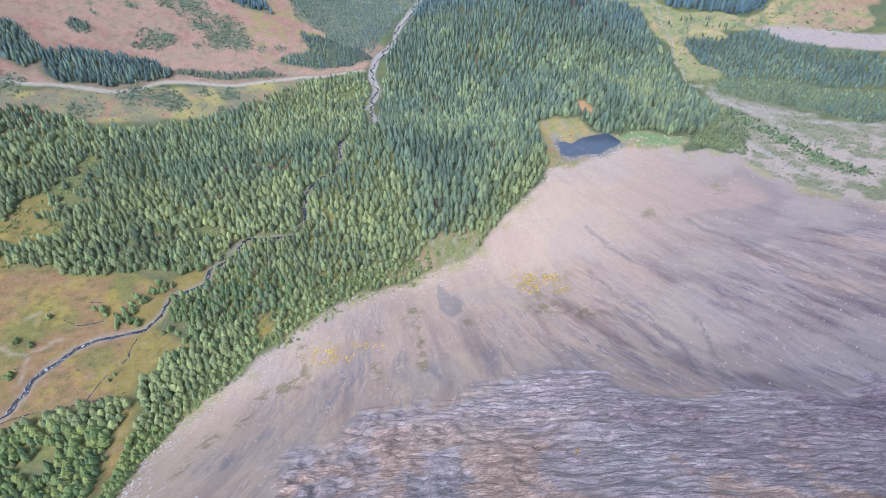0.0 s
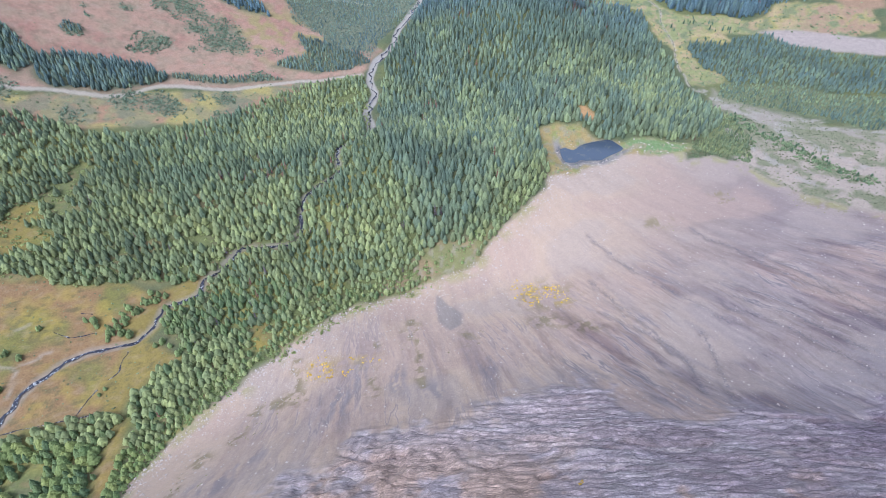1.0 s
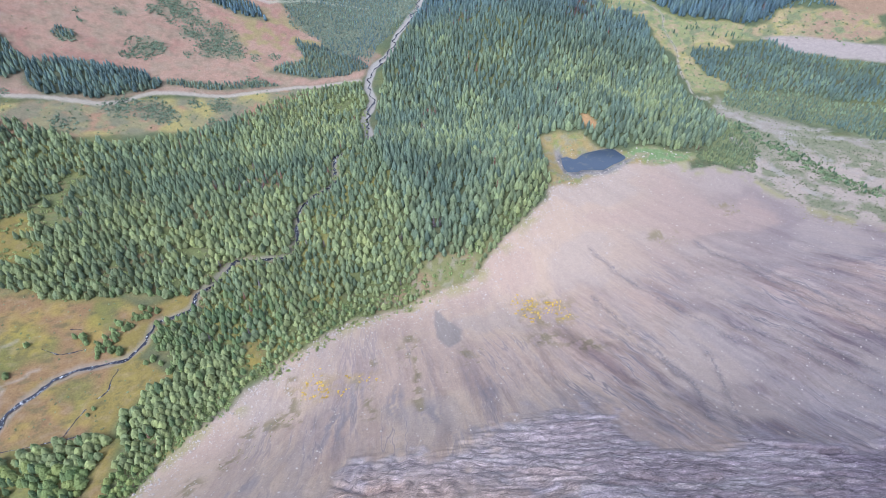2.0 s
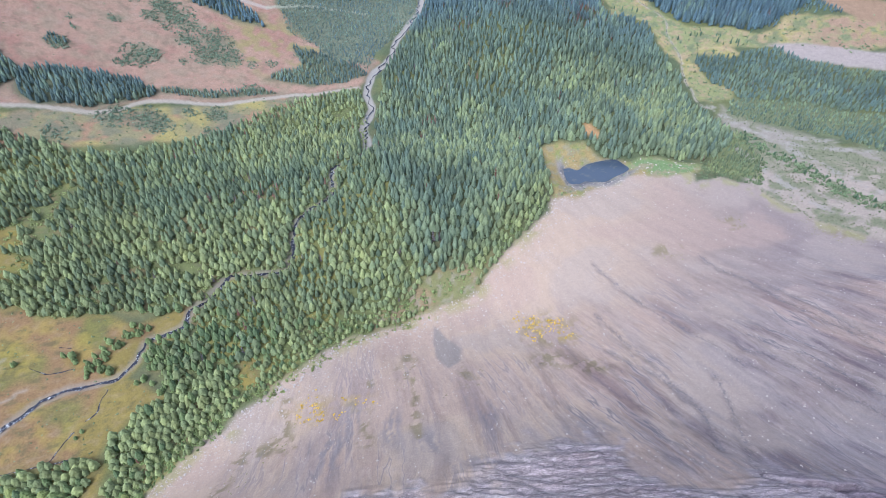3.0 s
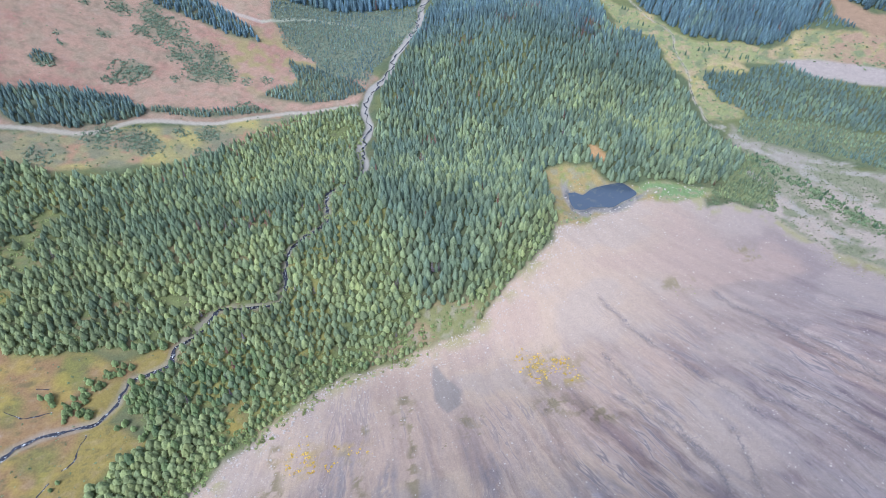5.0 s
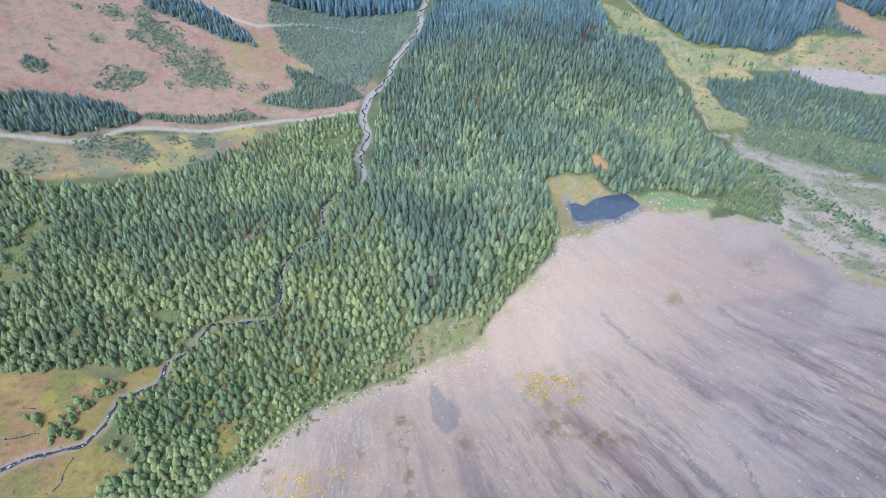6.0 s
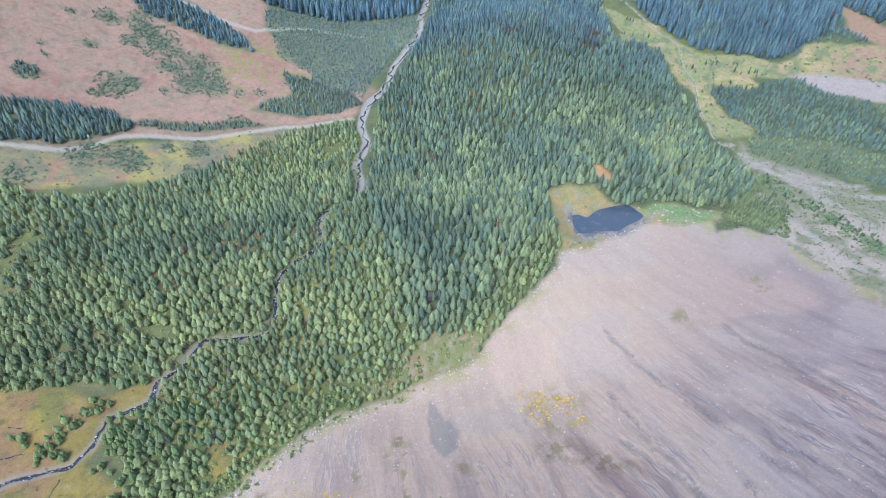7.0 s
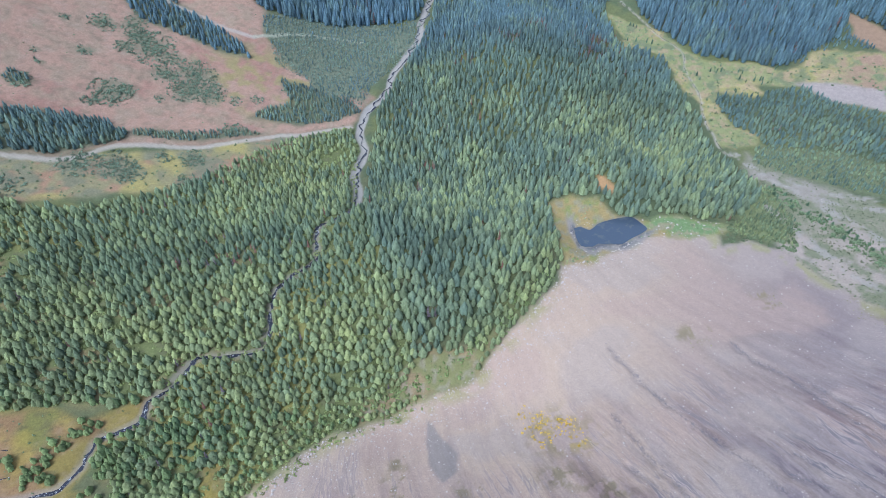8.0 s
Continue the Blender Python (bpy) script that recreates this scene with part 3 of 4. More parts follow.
def reach(first, sign, limit=4200):
    out, d, v = [], 8.0, first
    while abs(v) < limit:
        v += sign * d
        d *= 1.35
        out.append(v)
    return out


def build_ground():
    gx = np.array(reach(-400, -1)[::-1] + list(steps((-400, -150, 2.0), (-150, 240, 1.05), (240, 460, 2.0))) + reach(460, 1))
    gy = np.array(reach(40, -1)[::-1] + list(steps((40, 165, 0.55), (165, 300, 1.2), (300, 800, 2.0))) + reach(800, 1))
    x, y = [a.ravel() for a in np.meshgrid(gx, gy)]
    z = height(x, y)
    wx, wy = x + 9 * (fbm(x / 16, y / 16, 50, 4) - 0.5), y + 9 * (fbm(x / 16, y / 16, 55, 4) - 0.5)
    n1, n2, n3 = fbm(x / 40, y / 40, 60, 4), fbm(x / 9, y / 9, 65, 4), fbm(x / 3.5, y / 3.5, 70, 3)
    col = np.zeros((len(x), 3))

    def lay(colour, w):
        nonlocal col
        w = np.clip(w, 0, 1)[:, None]
        col = col * (1 - w) + np.asarray(colour) * w

    def area(shape, soft=3.0):
        return ramp(-soft, soft, inside(wx, wy, shape))

    lay((0.085, 0.105, 0.055), np.ones(len(x)))
    lay((0.11, 0.115, 0.06), ramp(0.5, 0.66, n2))
    lay((0.12, 0.13, 0.055), ramp(0.52, 0.66, n1))
    for shape in (WEST, MIDDLE, STRIP, NEAR_STAND):
        w = area(shape, 4)
        lay((0.13, 0.145, 0.058), w)
        lay((0.20, 0.16, 0.08), w * ramp(0.54, 0.66, n2) * ramp(-30, -120, x + 0.4 * (y - 250)))
        lay((0.23, 0.21, 0.07), w * ramp(0.52, 0.62, n1))
        lay((0.13, 0.13, 0.07), w * ramp(0.42, 0.32, n3) * 0.7)
    red = area(RED_HILL)
    lay((0.325, 0.205, 0.152), red)
    lay((0.28, 0.145, 0.115), red * ramp(0.50, 0.68, n1) * 0.7)
    lay((0.27, 0.205, 0.145), red * ramp(0.40, 0.75, n2) * 0.7)
    lay((0.32, 0.245, 0.20), red * ramp(0.60, 0.70, n3) * 0.25)
    lay((0.18, 0.14, 0.10), red * ramp(0.38, 0.30, n3) * 0.5)
    damp = red * ramp(60, 20, np.hypot((x + 150) / 1.2, y - 555))
    lay((0.25, 0.215, 0.08), damp * ramp(0.44, 0.64, n2) * 0.7)
    for shape in (HILL_STAND, SMALL_STAND, UPPER_STAND, MID_STAND, ROADSIDE):
        lay((0.12, 0.13, 0.08), area(shape, 4))
    band = area(WEST_BAND)
    lay((0.23, 0.20, 0.11), band)
    lay((0.29, 0.18, 0.115), band * ramp(0.46, 0.58, n2))
    lay((0.17, 0.165, 0.11), band * ramp(0.52, 0.60, fbm(x / 14, y / 9, 62, 4)) * 0.8)
    lay((0.31, 0.26, 0.10), band * ramp(0.54, 0.64, n1))
    for sx, sy, r in HILL_SHRUBS:
        lay((0.17, 0.165, 0.11), 0.8 * ramp(1.45, 0.5, np.hypot(wx - sx, (wy - sy) * 0.9) / (r * (0.5 + n2))))
    for shape in (WEST_MEADOW, TRAIL, ORANGE_CLEARING, EDGE_CLEARING):
        w = area(shape)
        lay((0.215, 0.165, 0.052), w)
        lay((0.225, 0.14, 0.072), w * ramp(0.40, 0.56, n1))
        lay((0.14, 0.148, 0.042), w * ramp(0.48, 0.70, fbm(x / 24, y / 24, 63, 4)) * 0.8)
        lay((0.29, 0.22, 0.055), w * ramp(0.54, 0.76, fbm(x / 13, y / 13, 64, 4)) * 0.6)
        lay((0.27, 0.20, 0.14), w * ramp(0.62, 0.72, n3) * 0.3)
        lay((0.11, 0.10, 0.05), w * ramp(0.38, 0.30, n3) * 0.6)
    w = area(EAST_MEADOW)
    lay((0.27, 0.24, 0.095), w)
    lay((0.33, 0.265, 0.14), w * ramp(0.46, 0.60, n2))
    lay((0.21, 0.22, 0.10), w * ramp(0.46, 0.60, n1))
    lay((0.30, 0.22, 0.14), w * ramp(0.52, 0.64, n3) * 0.8)
    lay((0.14, 0.16, 0.09), w * ramp(0.42, 0.34, n2) * 0.8)
    lay((0.27, 0.18, 0.125), w * ramp(330, 370, x) * ramp(0.36, 0.6, n2))
    bx, by = x + 34 * (fbm(x / 26, y / 26, 57, 4) - 0.5), y + 34 * (fbm(x / 26, y / 26, 58, 4) - 0.5)
    lay((0.14, 0.155, 0.105), ramp(-4, 6, inside(bx, by, BRUSH)))
    lay((0.25, 0.165, 0.11), area(FAR_CLEARING, 3))
    wash = area(WASH, 5)
    lay((0.265, 0.23, 0.195), wash)
    lay((0.18, 0.18, 0.115), wash * ramp(0.37, 0.53, 0.5 * fbm((x + 0.62 * y) / 9, (y - 0.62 * x) / 40, 66, 4) + 0.5 * n2))
    lay((0.345, 0.28, 0.24), wash * ramp(415, 365, y + 0.25 * (x - 240)) * ramp(0.62, 0.46, n2) * 0.85)
    lay((0.15, 0.165, 0.09), area(EAST_YOUNG, 5))
    lay((0.30, 0.25, 0.23), area(GRAVEL_BAR, 3))
    scree = ramp(-2.5, 3.5, inside(wx, wy, SCREE))
    a, b = streak(x, y)
    lay((0.415, 0.318, 0.252), scree)
    # darker, purpler east: debris colour plus the lens falloff put into it
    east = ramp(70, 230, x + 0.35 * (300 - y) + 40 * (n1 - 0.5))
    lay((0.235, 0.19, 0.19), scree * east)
    lay((0.37, 0.275, 0.235), scree * ramp(0.52, 0.66, n1) * 0.6)
    lay((0.345, 0.29, 0.265), scree * ramp(0.50, 0.38, n1) * 0.5)
    high = ramp(285, 175, y - 0.25 * np.clip(x - 40, 0, 200)) * (0.55 + 0.45 * ramp(10, 90, x)) * ramp(-115, -60, x)
    q, r = downhill(wx, wy)
    thin = fbm(q / 1.8, r / 24, 49, 4)
    a, b = a + 0.16 * (n3 - 0.5) + 0.12 * (n2 - 0.5), b + 0.2 * (n3 - 0.5)
    lay((0.26, 0.222, 0.23), scree * ramp(0.52, 0.34, a) * (0.05 + 0.45 * high))
    lay((0.215, 0.185, 0.20), scree * ramp(0.42, 0.30, b) * high * 0.4)
    lay((0.36, 0.305, 0.285), scree * ramp(0.58, 0.68, thin) * 0.35 * high)
    lay((0.19, 0.165, 0.17), scree * gully(x, y) * 0.4)
    for sx, sy, rx, ry in GREY_APRONS:
        spot = np.exp(-(((wx - sx) / rx) ** 2) - ((wy - sy) / ry) ** 2)
        lay((0.235, 0.205, 0.215), scree * np.minimum(0.8, 1.2 * spot) * ramp(0.38, 0.60, 0.7 * fbm(q / 1.6, r / 22, 51, 4) + 0.3 * n3))
    lay((0.245, 0.215, 0.205), scree * ramp(-0.6, 0.8, inside(x * 0.6 + wx * 0.4, y * 0.6 + wy * 0.4, SLATE_PATCH)) * 0.85)
    for sx, sy, rx, ry in DRY_SPOTS:
        spot = np.exp(-(((wx - sx) / rx) ** 2) - ((wy - sy) / ry) ** 2)
        lay((0.22, 0.18, 0.115), scree * np.minimum(0.85, 1.4 * spot) * ramp(0.47, 0.55, n3))
    for sx, sy, r0 in ((-62, 193, 9), (-40, 196, 6), (58, 248, 9), (67, 240, 8)):
        lay((0.36, 0.27, 0.12), scree * np.exp(-((wx - sx) ** 2 + (wy - sy) ** 2) / r0**2) * ramp(0.42, 0.6, n3))
    fringe = ramp(11, 1, inside(wx, wy, SCREE)) * scree
    lay((0.27, 0.26, 0.12), fringe * ramp(0.45, 0.6, n2) * 0.8)
    col *= 1 - scree[:, None] * (0.0, 0.03, 0.055)
    grass = area(TOE_GRASS)
    lay((0.18, 0.178, 0.078), grass)
    lay((0.245, 0.185, 0.105), grass * ramp(0.40, 0.56, n2))
    lay((0.27, 0.235, 0.18), grass * ramp(0.56, 0.66, n3) * 0.6)
    w = area(LAKE_MEADOW)
    lay((0.29, 0.22, 0.10), w)
    lay((0.21, 0.22, 0.08), w * ramp(0.48, 0.60, n2))
    lay((0.15, 0.215, 0.095), area(LUSH, 3))
    lay((0.25, 0.22, 0.14), w * ramp(0.52, 0.62, n3))
    lay((0.36, 0.22, 0.11), area(BROWN_CLEARING, 2))
    lay((0.16, 0.18, 0.085), area(THICKET, 4))
    rock = ramp(-7, 13, inside(wx, wy, ROCK))
    rock = ramp(0.1, 1.0, rock + 0.9 * (n3 - 0.5) + 1.2 * (n2 - 0.5) - 0.5 * ramp(0.58, 0.68, a) * ramp(110, 150, y))
    rock = rock * ramp(-13, -3, inside(wx, wy, ROCK))
    lay((0.415, 0.36, 0.36), rock)
    # the rock takes the same eastward darkening in its colour
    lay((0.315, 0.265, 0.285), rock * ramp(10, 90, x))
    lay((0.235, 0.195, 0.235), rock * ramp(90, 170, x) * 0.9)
    ly = y + 0.10 * x + 16 * (fbm(x / 45, y / 45, 12, 3) - 0.5)
    lay((0.38, 0.34, 0.36), rock * ramp(0.50, 0.30, noise2(x / 30, ly / 6, 80)) * 0.7)
    lay((0.43, 0.39, 0.39), 0.8 * rock * (1 - 0.7 * ramp(60, 160, x)) * ramp(0.60, 0.75, noise2(x / 10, ly / 1.8, 83)))
    lay((0.50, 0.36, 0.27), rock * ramp(0.42, 0.56, fbm(x / 20, y / 20, 61, 4) + 0.25 * (n3 - 0.5)) * ramp(135, 90, y + 0.25 * x) * 0.75)
    shore = inside(x, y, LAKE_SHORE)
    lay((0.24, 0.215, 0.205), ramp(-2.0, 1.5, inside(wx * 0.3 + x * 0.7, wy * 0.3 + y * 0.7, SHALLOW)) * 0.9)
    lay((0.11, 0.11, 0.125), ramp(-1.0, 1.5, inside(x, y, SHALLOW)) * ramp(0.44, 0.56, n3) * ramp(-6, -1, shore))
    lay((0.16, 0.15, 0.14), ramp(-1.5, 0.5, shore))

    def strip(line, wide, colour, strength=1.0, broken=1.0):
        xs, ys = [p[0] for p in line], [p[1] for p in line]
        near = np.where((x > min(xs) - 20) & (x < max(xs) + 20) & (y > min(ys) - 20) & (y < max(ys) + 20))[0]
        w = np.zeros(len(x))
        w[near] = ramp(wide + 1.5, wide - 0.5, line_distance(wx[near] * 0.4 + x[near] * 0.6, wy[near] * 0.4 + y[near] * 0.6, line)) * strength
        w = w * broken
        lay(colour, w)
        return w

    bare = strip(STREAM_LINE, 1.9, (0.27, 0.235, 0.205), 0.6)
    bare = np.maximum(bare, strip(RIVER_LINE, 2.9, (0.325, 0.29, 0.27), 0.85))
    bare = np.maximum(bare, strip(CREEK_LINE, 0.7, (0.34, 0.30, 0.24), 0.75, ramp(0.30, 0.5, n3)))
    for line in CHANNEL_LINES:
        bare = np.maximum(bare, strip(line, 2.6, (0.32, 0.285, 0.26), 0.75, ramp(0.40, 0.58, 0.5 * n2 + 0.5 * n3)))
    bare = np.maximum(bare, strip(ROAD_LINE, 1.5, (0.38, 0.33, 0.28), 0.85))
    bare = np.maximum(bare, strip(TRACK_LINE, 1.4, (0.36, 0.31, 0.27), 0.85))
    for line in BAR_LINES:
        strip(line, 0.25, (0.34, 0.30, 0.26), 0.55)
    strip(TRACK_END_LINE, 1.2, (0.36, 0.36, 0.28), 0.7)
    col *= 0.82
    i = np.arange(len(gx) - 1)
    j = np.arange(len(gy) - 1)[:, None] * len(gx)
    a0 = (j + i).ravel()
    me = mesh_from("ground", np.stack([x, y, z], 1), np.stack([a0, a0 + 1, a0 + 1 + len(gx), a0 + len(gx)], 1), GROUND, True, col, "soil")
    s = me.attributes.new("stony", "FLOAT", "POINT")
    s.data.foreach_set("value", np.clip(scree * 0.8 + bare + wash * 0.5, 0, 1).astype(np.float32))
    s = me.attributes.new("combed", "FLOAT", "POINT")
    s.data.foreach_set("value", np.clip(scree * (0.12 + 0.88 * high) * (1 - rock) * ramp(0.24, 0.44, n1) * ramp(-2, 14, inside(x, y, SCREE)), 0, 1).astype(np.float32))
    s = me.attributes.new("flow", "FLOAT_VECTOR", "POINT")
    s.data.foreach_set("vector", np.stack([downhill(x, y)[0] + 2.5 * n2 + 14 * fbm(x / 60, y / 60, 52, 2), downhill(x, y)[1], 0 * r], 1).astype(np.float32).ravel())
    side, close = rills(x, y)
    s = me.attributes.new("rill", "FLOAT", "POINT")
    s.data.foreach_set("value", side.astype(np.float32))
    s = me.attributes.new("rill_near", "FLOAT", "POINT")
    s.data.foreach_set("value", (close * scree).astype(np.float32))
    s = me.attributes.new("blocky", "FLOAT", "POINT")
    s.data.foreach_set("value", ramp(55, -10, x + 0.6 * (y - 95) + 30 * (n1 - 0.5)).astype(np.float32))
    s = me.attributes.new("rocky", "FLOAT", "POINT")
    s.data.foreach_set("value", np.clip(rock, 0, 1).astype(np.float32))
    return tagged(new("ground", me), "grey-pink scree, banded bare rock, forest floor and autumn meadows", "ground", kind="structure")


build_ground()


# ---------------------------------------------------------------- water
def ribbon(name, line, wide, material, lift, wander=0.5, seed=0):
    pts = np.array(line)
    pts[:, 0] += wander * (fbm(np.arange(len(pts)) / 4.0, 0 * pts[:, 0], 90 + seed, 3) - 0.5) * 4
    way = np.gradient(pts, axis=0)
    way /= np.linalg.norm(way, axis=1)[:, None]
    side = np.stack([-way[:, 1], way[:, 0]], 1)
    half = wide * (0.1 + 1.8 * fbm(np.arange(len(pts)) / 1.6, 0 * pts[:, 0] + 5, 95 + seed, 2))[:, None]
    rows = [pts + side * half * k for k in (-1, -0.4, 0.4, 1)]
    z = height(pts[:, 0], pts[:, 1]) + lift
    verts = np.concatenate([np.c_[r, z] for r in rows])
    n, i = len(pts), np.arange(len(pts) - 1)
    faces = np.concatenate([np.stack([i + k * n, i + 1 + k * n, i + 1 + (k + 1) * n, i + (k + 1) * n], 1) for k in range(3)])
    return tagged(new(name, mesh_from(name, verts, faces[:, ::-1], material, True)), kind="structure")


tagged(ribbon("stream_water", STREAM_LINE, 1.05, STREAM_WATER, 0.35, 1.6), "narrow dark stream with white riffles", "stream")
tagged(ribbon("river_water", RIVER_LINE, 0.62, STREAM_WATER, 0.45, 3.0, 7), "dark braided river with white rapids on pale gravel", "river")
tagged(ribbon("creek_water", CREEK_LINE, 0.13, STREAM_WATER, 0.25, 0.6, 11), "thin pale creek winding through a meadow", "creek")


for brook in BROOK_LINES:
    tagged(ribbon("brook_water", brook, 0.26, STREAM_WATER, 0.12, 1.2, int(brook[0][1])), "thin dark brook in the meadow grass", "brook")


def build_lake():
    bm = bmesh.new()
    bm.faces.new([bm.verts.new((*p, LAKE_LEVEL)) for p in LAKE_SHORE])
    bmesh.ops.triangulate(bm, faces=bm.faces[:])
    bmesh.ops.recalc_face_normals(bm, faces=bm.faces[:])
    if sum(f.normal.z for f in bm.faces) < 0:
        bmesh.ops.reverse_faces(bm, faces=bm.faces[:])
    me = bpy.data.meshes.new("lake_water")
    bm.to_mesh(me)
    bm.free()
    me.materials.append(LAKE_WATER)
    return tagged(new("lake_water", me), "small still dark blue lake at the foot of the scree", "lake", kind="structure")


build_lake()

# ---------------------------------------------------------------- trees
rng = np.random.default_rng(7)


def crown_shape(tiers, arms, full, ragged=0.16):
    """A conifer's crown of unit height and radius: overlapping skirts of drooping boughs. full: how far up it stays wide."""
    verts, faces = [], []
    for k in range(tiers):
        f = k / tiers
        base = 0.05 + 0.9 * f
        r = (1 - f**full) ** 0.9 * (0.72 + 0.28 * min(1, f * 4.5)) + 0.03
        turn, lean = rng.uniform(0, 6.28), rng.normal(0, 0.05, 2) * (1 - f)
        first = len(verts)
        verts.append((lean[0], lean[1], min(base + 1.75 / tiers, 1.0)))
        for a in range(2 * arms):
            tip = a % 2 == 0
            out = r * (rng.uniform(1 - ragged, 1 + ragged) if tip else rng.uniform(0.62, 0.86))
            ang = turn + math.pi * a / arms + rng.normal(0, 0.1)
            verts.append((math.cos(ang) * out, math.sin(ang) * out, max(0.01, base - (0.45 if tip else -0.2) / tiers + rng.normal(0, 0.022))))
        for a in range(2 * arms):
            faces.append((first, first + 1 + a, first + 1 + (a + 1) % (2 * arms)))
    return np.array(verts), np.array(faces)


def low_bush(clumps):
    """A shrub of small leaf clumps, uneven, with gaps."""
    verts, faces = [], []
    for k in range(clumps):
        ang, rad, h = rng.uniform(0, 6.28), math.sqrt(rng.uniform(0.05, 1.0)), rng.uniform(0.25, 0.8)
        c, s, first = np.array([math.cos(ang) * rad * 0.8, math.sin(ang) * rad * 0.8, 0]), rng.uniform(0.35, 0.6), len(verts)
        for a in range(4):
            g = ang + 1.57 * a + rng.normal(0, 0.3)
            verts.append(c + np.array([math.cos(g) * s, math.sin(g) * s, h * rng.uniform(0.0, 0.4)]) * rng.uniform(0.7, 1.2))
        verts.append(c + np.array([rng.normal(0, 0.1), rng.normal(0, 0.1), h]))
        faces += [(first + a, first + (a + 1) % 4, first + 4) for a in range(4)]
    return np.array(verts), np.array(faces)


def bare_tree(boughs):
    """A dead spruce: sparse thin tiers."""
    verts, faces = [], []
    for k in range(boughs):
        h = rng.uniform(0.15, 0.98)
        ang, r = rng.uniform(0, 6.28), (1.05 - h) * rng.uniform(0.5, 1.0)
        d, s = np.array([math.cos(ang), math.sin(ang), -0.12]), np.array([-math.sin(ang), math.cos(ang), 0])
        first = len(verts)
        root = np.array([0, 0, h])
        verts += [root, root + d * r * 0.6 * np.array([1, 1, 0.1]) + s * 0.16, root + d * r * np.array([1, 1, 0.1]), root + d * r * 0.6 * np.array([1, 1, 0.1]) - s * 0.16]
        faces += [(first, first + 1, first + 2), (first, first + 2, first + 3)]
    return np.array(verts), np.array(faces)


def trunk_shape(sides=5):
    verts, faces = [], []
    for z, r in ((-0.04, 1.0), (0.4, 0.6), (0.97, 0.08)):
        for a in range(sides):
            verts.append((math.cos(6.283 * a / sides) * r, math.sin(6.283 * a / sides) * r, z))
    for k in range(2):
        for a in range(sides):
            p, q = k * sides + a, k * sides + (a + 1) % sides
            faces += [(p, q, q + sides), (p, q + sides, p + sides)]
    return np.array(verts), np.array(faces)


TRUNK = (np.array([(1, 0, -0.04), (-0.5, 0.87, -0.04), (-0.5, -0.87, -0.04), (0, 0, 0.9)]), np.array([(0, 1, 3), (1, 2, 3), (2, 0, 3)]))
SHAPES = {
    "spruce": [crown_shape(8, 6, rng.uniform(1.35, 2.3), 0.18) for _ in range(12)],
    "fir": [crown_shape(8, 6, rng.uniform(2.0, 3.2), 0.22) for _ in range(12)],
    "snag": [bare_tree(60) for _ in range(6)],
    "shrub": [low_bush(6) for _ in range(10)],
}
FAR_SHAPES = {"spruce": [crown_shape(6, 5, rng.uniform(1.3, 2.0), 0.18) for _ in range(8)], "fir": [crown_shape(6, 5, rng.uniform(1.8, 2.8), 0.22) for _ in range(8)]}
NEAR_SHAPES = {"spruce": [crown_shape(12, 8, rng.uniform(1.35, 2.2), 0.19) for _ in range(10)],
               "fir": [crown_shape(12, 8, rng.uniform(2.0, 3.2), 0.24) for _ in range(12)]}


def scatter(area, spacing, keep=1.0):
    """Jittered plan points within an area."""
    xs, ys = [p[0] for p in area], [p[1] for p in area]
    gx, gy = np.meshgrid(np.arange(min(xs), max(xs), spacing), np.arange(min(ys), max(ys), spacing))
    x = (gx + (np.arange(gx.shape[0])[:, None] % 2) * spacing * 0.5).ravel() + rng.uniform(-0.42, 0.42, gx.size) * spacing
    y = gy.ravel() + rng.uniform(-0.42, 0.42, gx.size) * spacing
    ok = (inside(x + 6 * (fbm(x / 12, y / 12, 101, 3) - 0.5), y, area) > 0) & (rng.uniform(0, 1, x.size) < keep)
    return x[ok], y[ok]


def clear_of(x, y):
    """True where no water, road or clearing keeps trees away."""
    ok = (inside(x, y, SCREE) < -1) & (inside(x, y, TOE_GRASS) < 3)
    for line, d in ((STREAM_LINE, 2.1), (RIVER_LINE, 5.0), (CREEK_LINE, 4.0), (ROAD_LINE, 4.0), (TRACK_LINE, 3.5)):
        ok &= line_distance(x, y, line) > d
    for shape in (LAKE_MEADOW, BROWN_CLEARING, EAST_MEADOW, ORANGE_CLEARING, EDGE_CLEARING, TRAIL, GRAVEL_BAR, FAR_CLEARING, WEST_MEADOW):
        ok &= inside(x, y, shape) < 0
    return ok


EAST_FRINGE = [(318, 606), (340, 622), (366, 634), (384, 655), (408, 632), (400, 612), (375, 606), (350, 608), (330, 596)]
trees = []          # x, y, kind, height, radius, tint


def bell(x, y, spots):
    return sum(s[4] * np.exp(-(((x - s[0]) / s[2]) ** 2) - ((y - s[1]) / s[3]) ** 2) for s in spots)


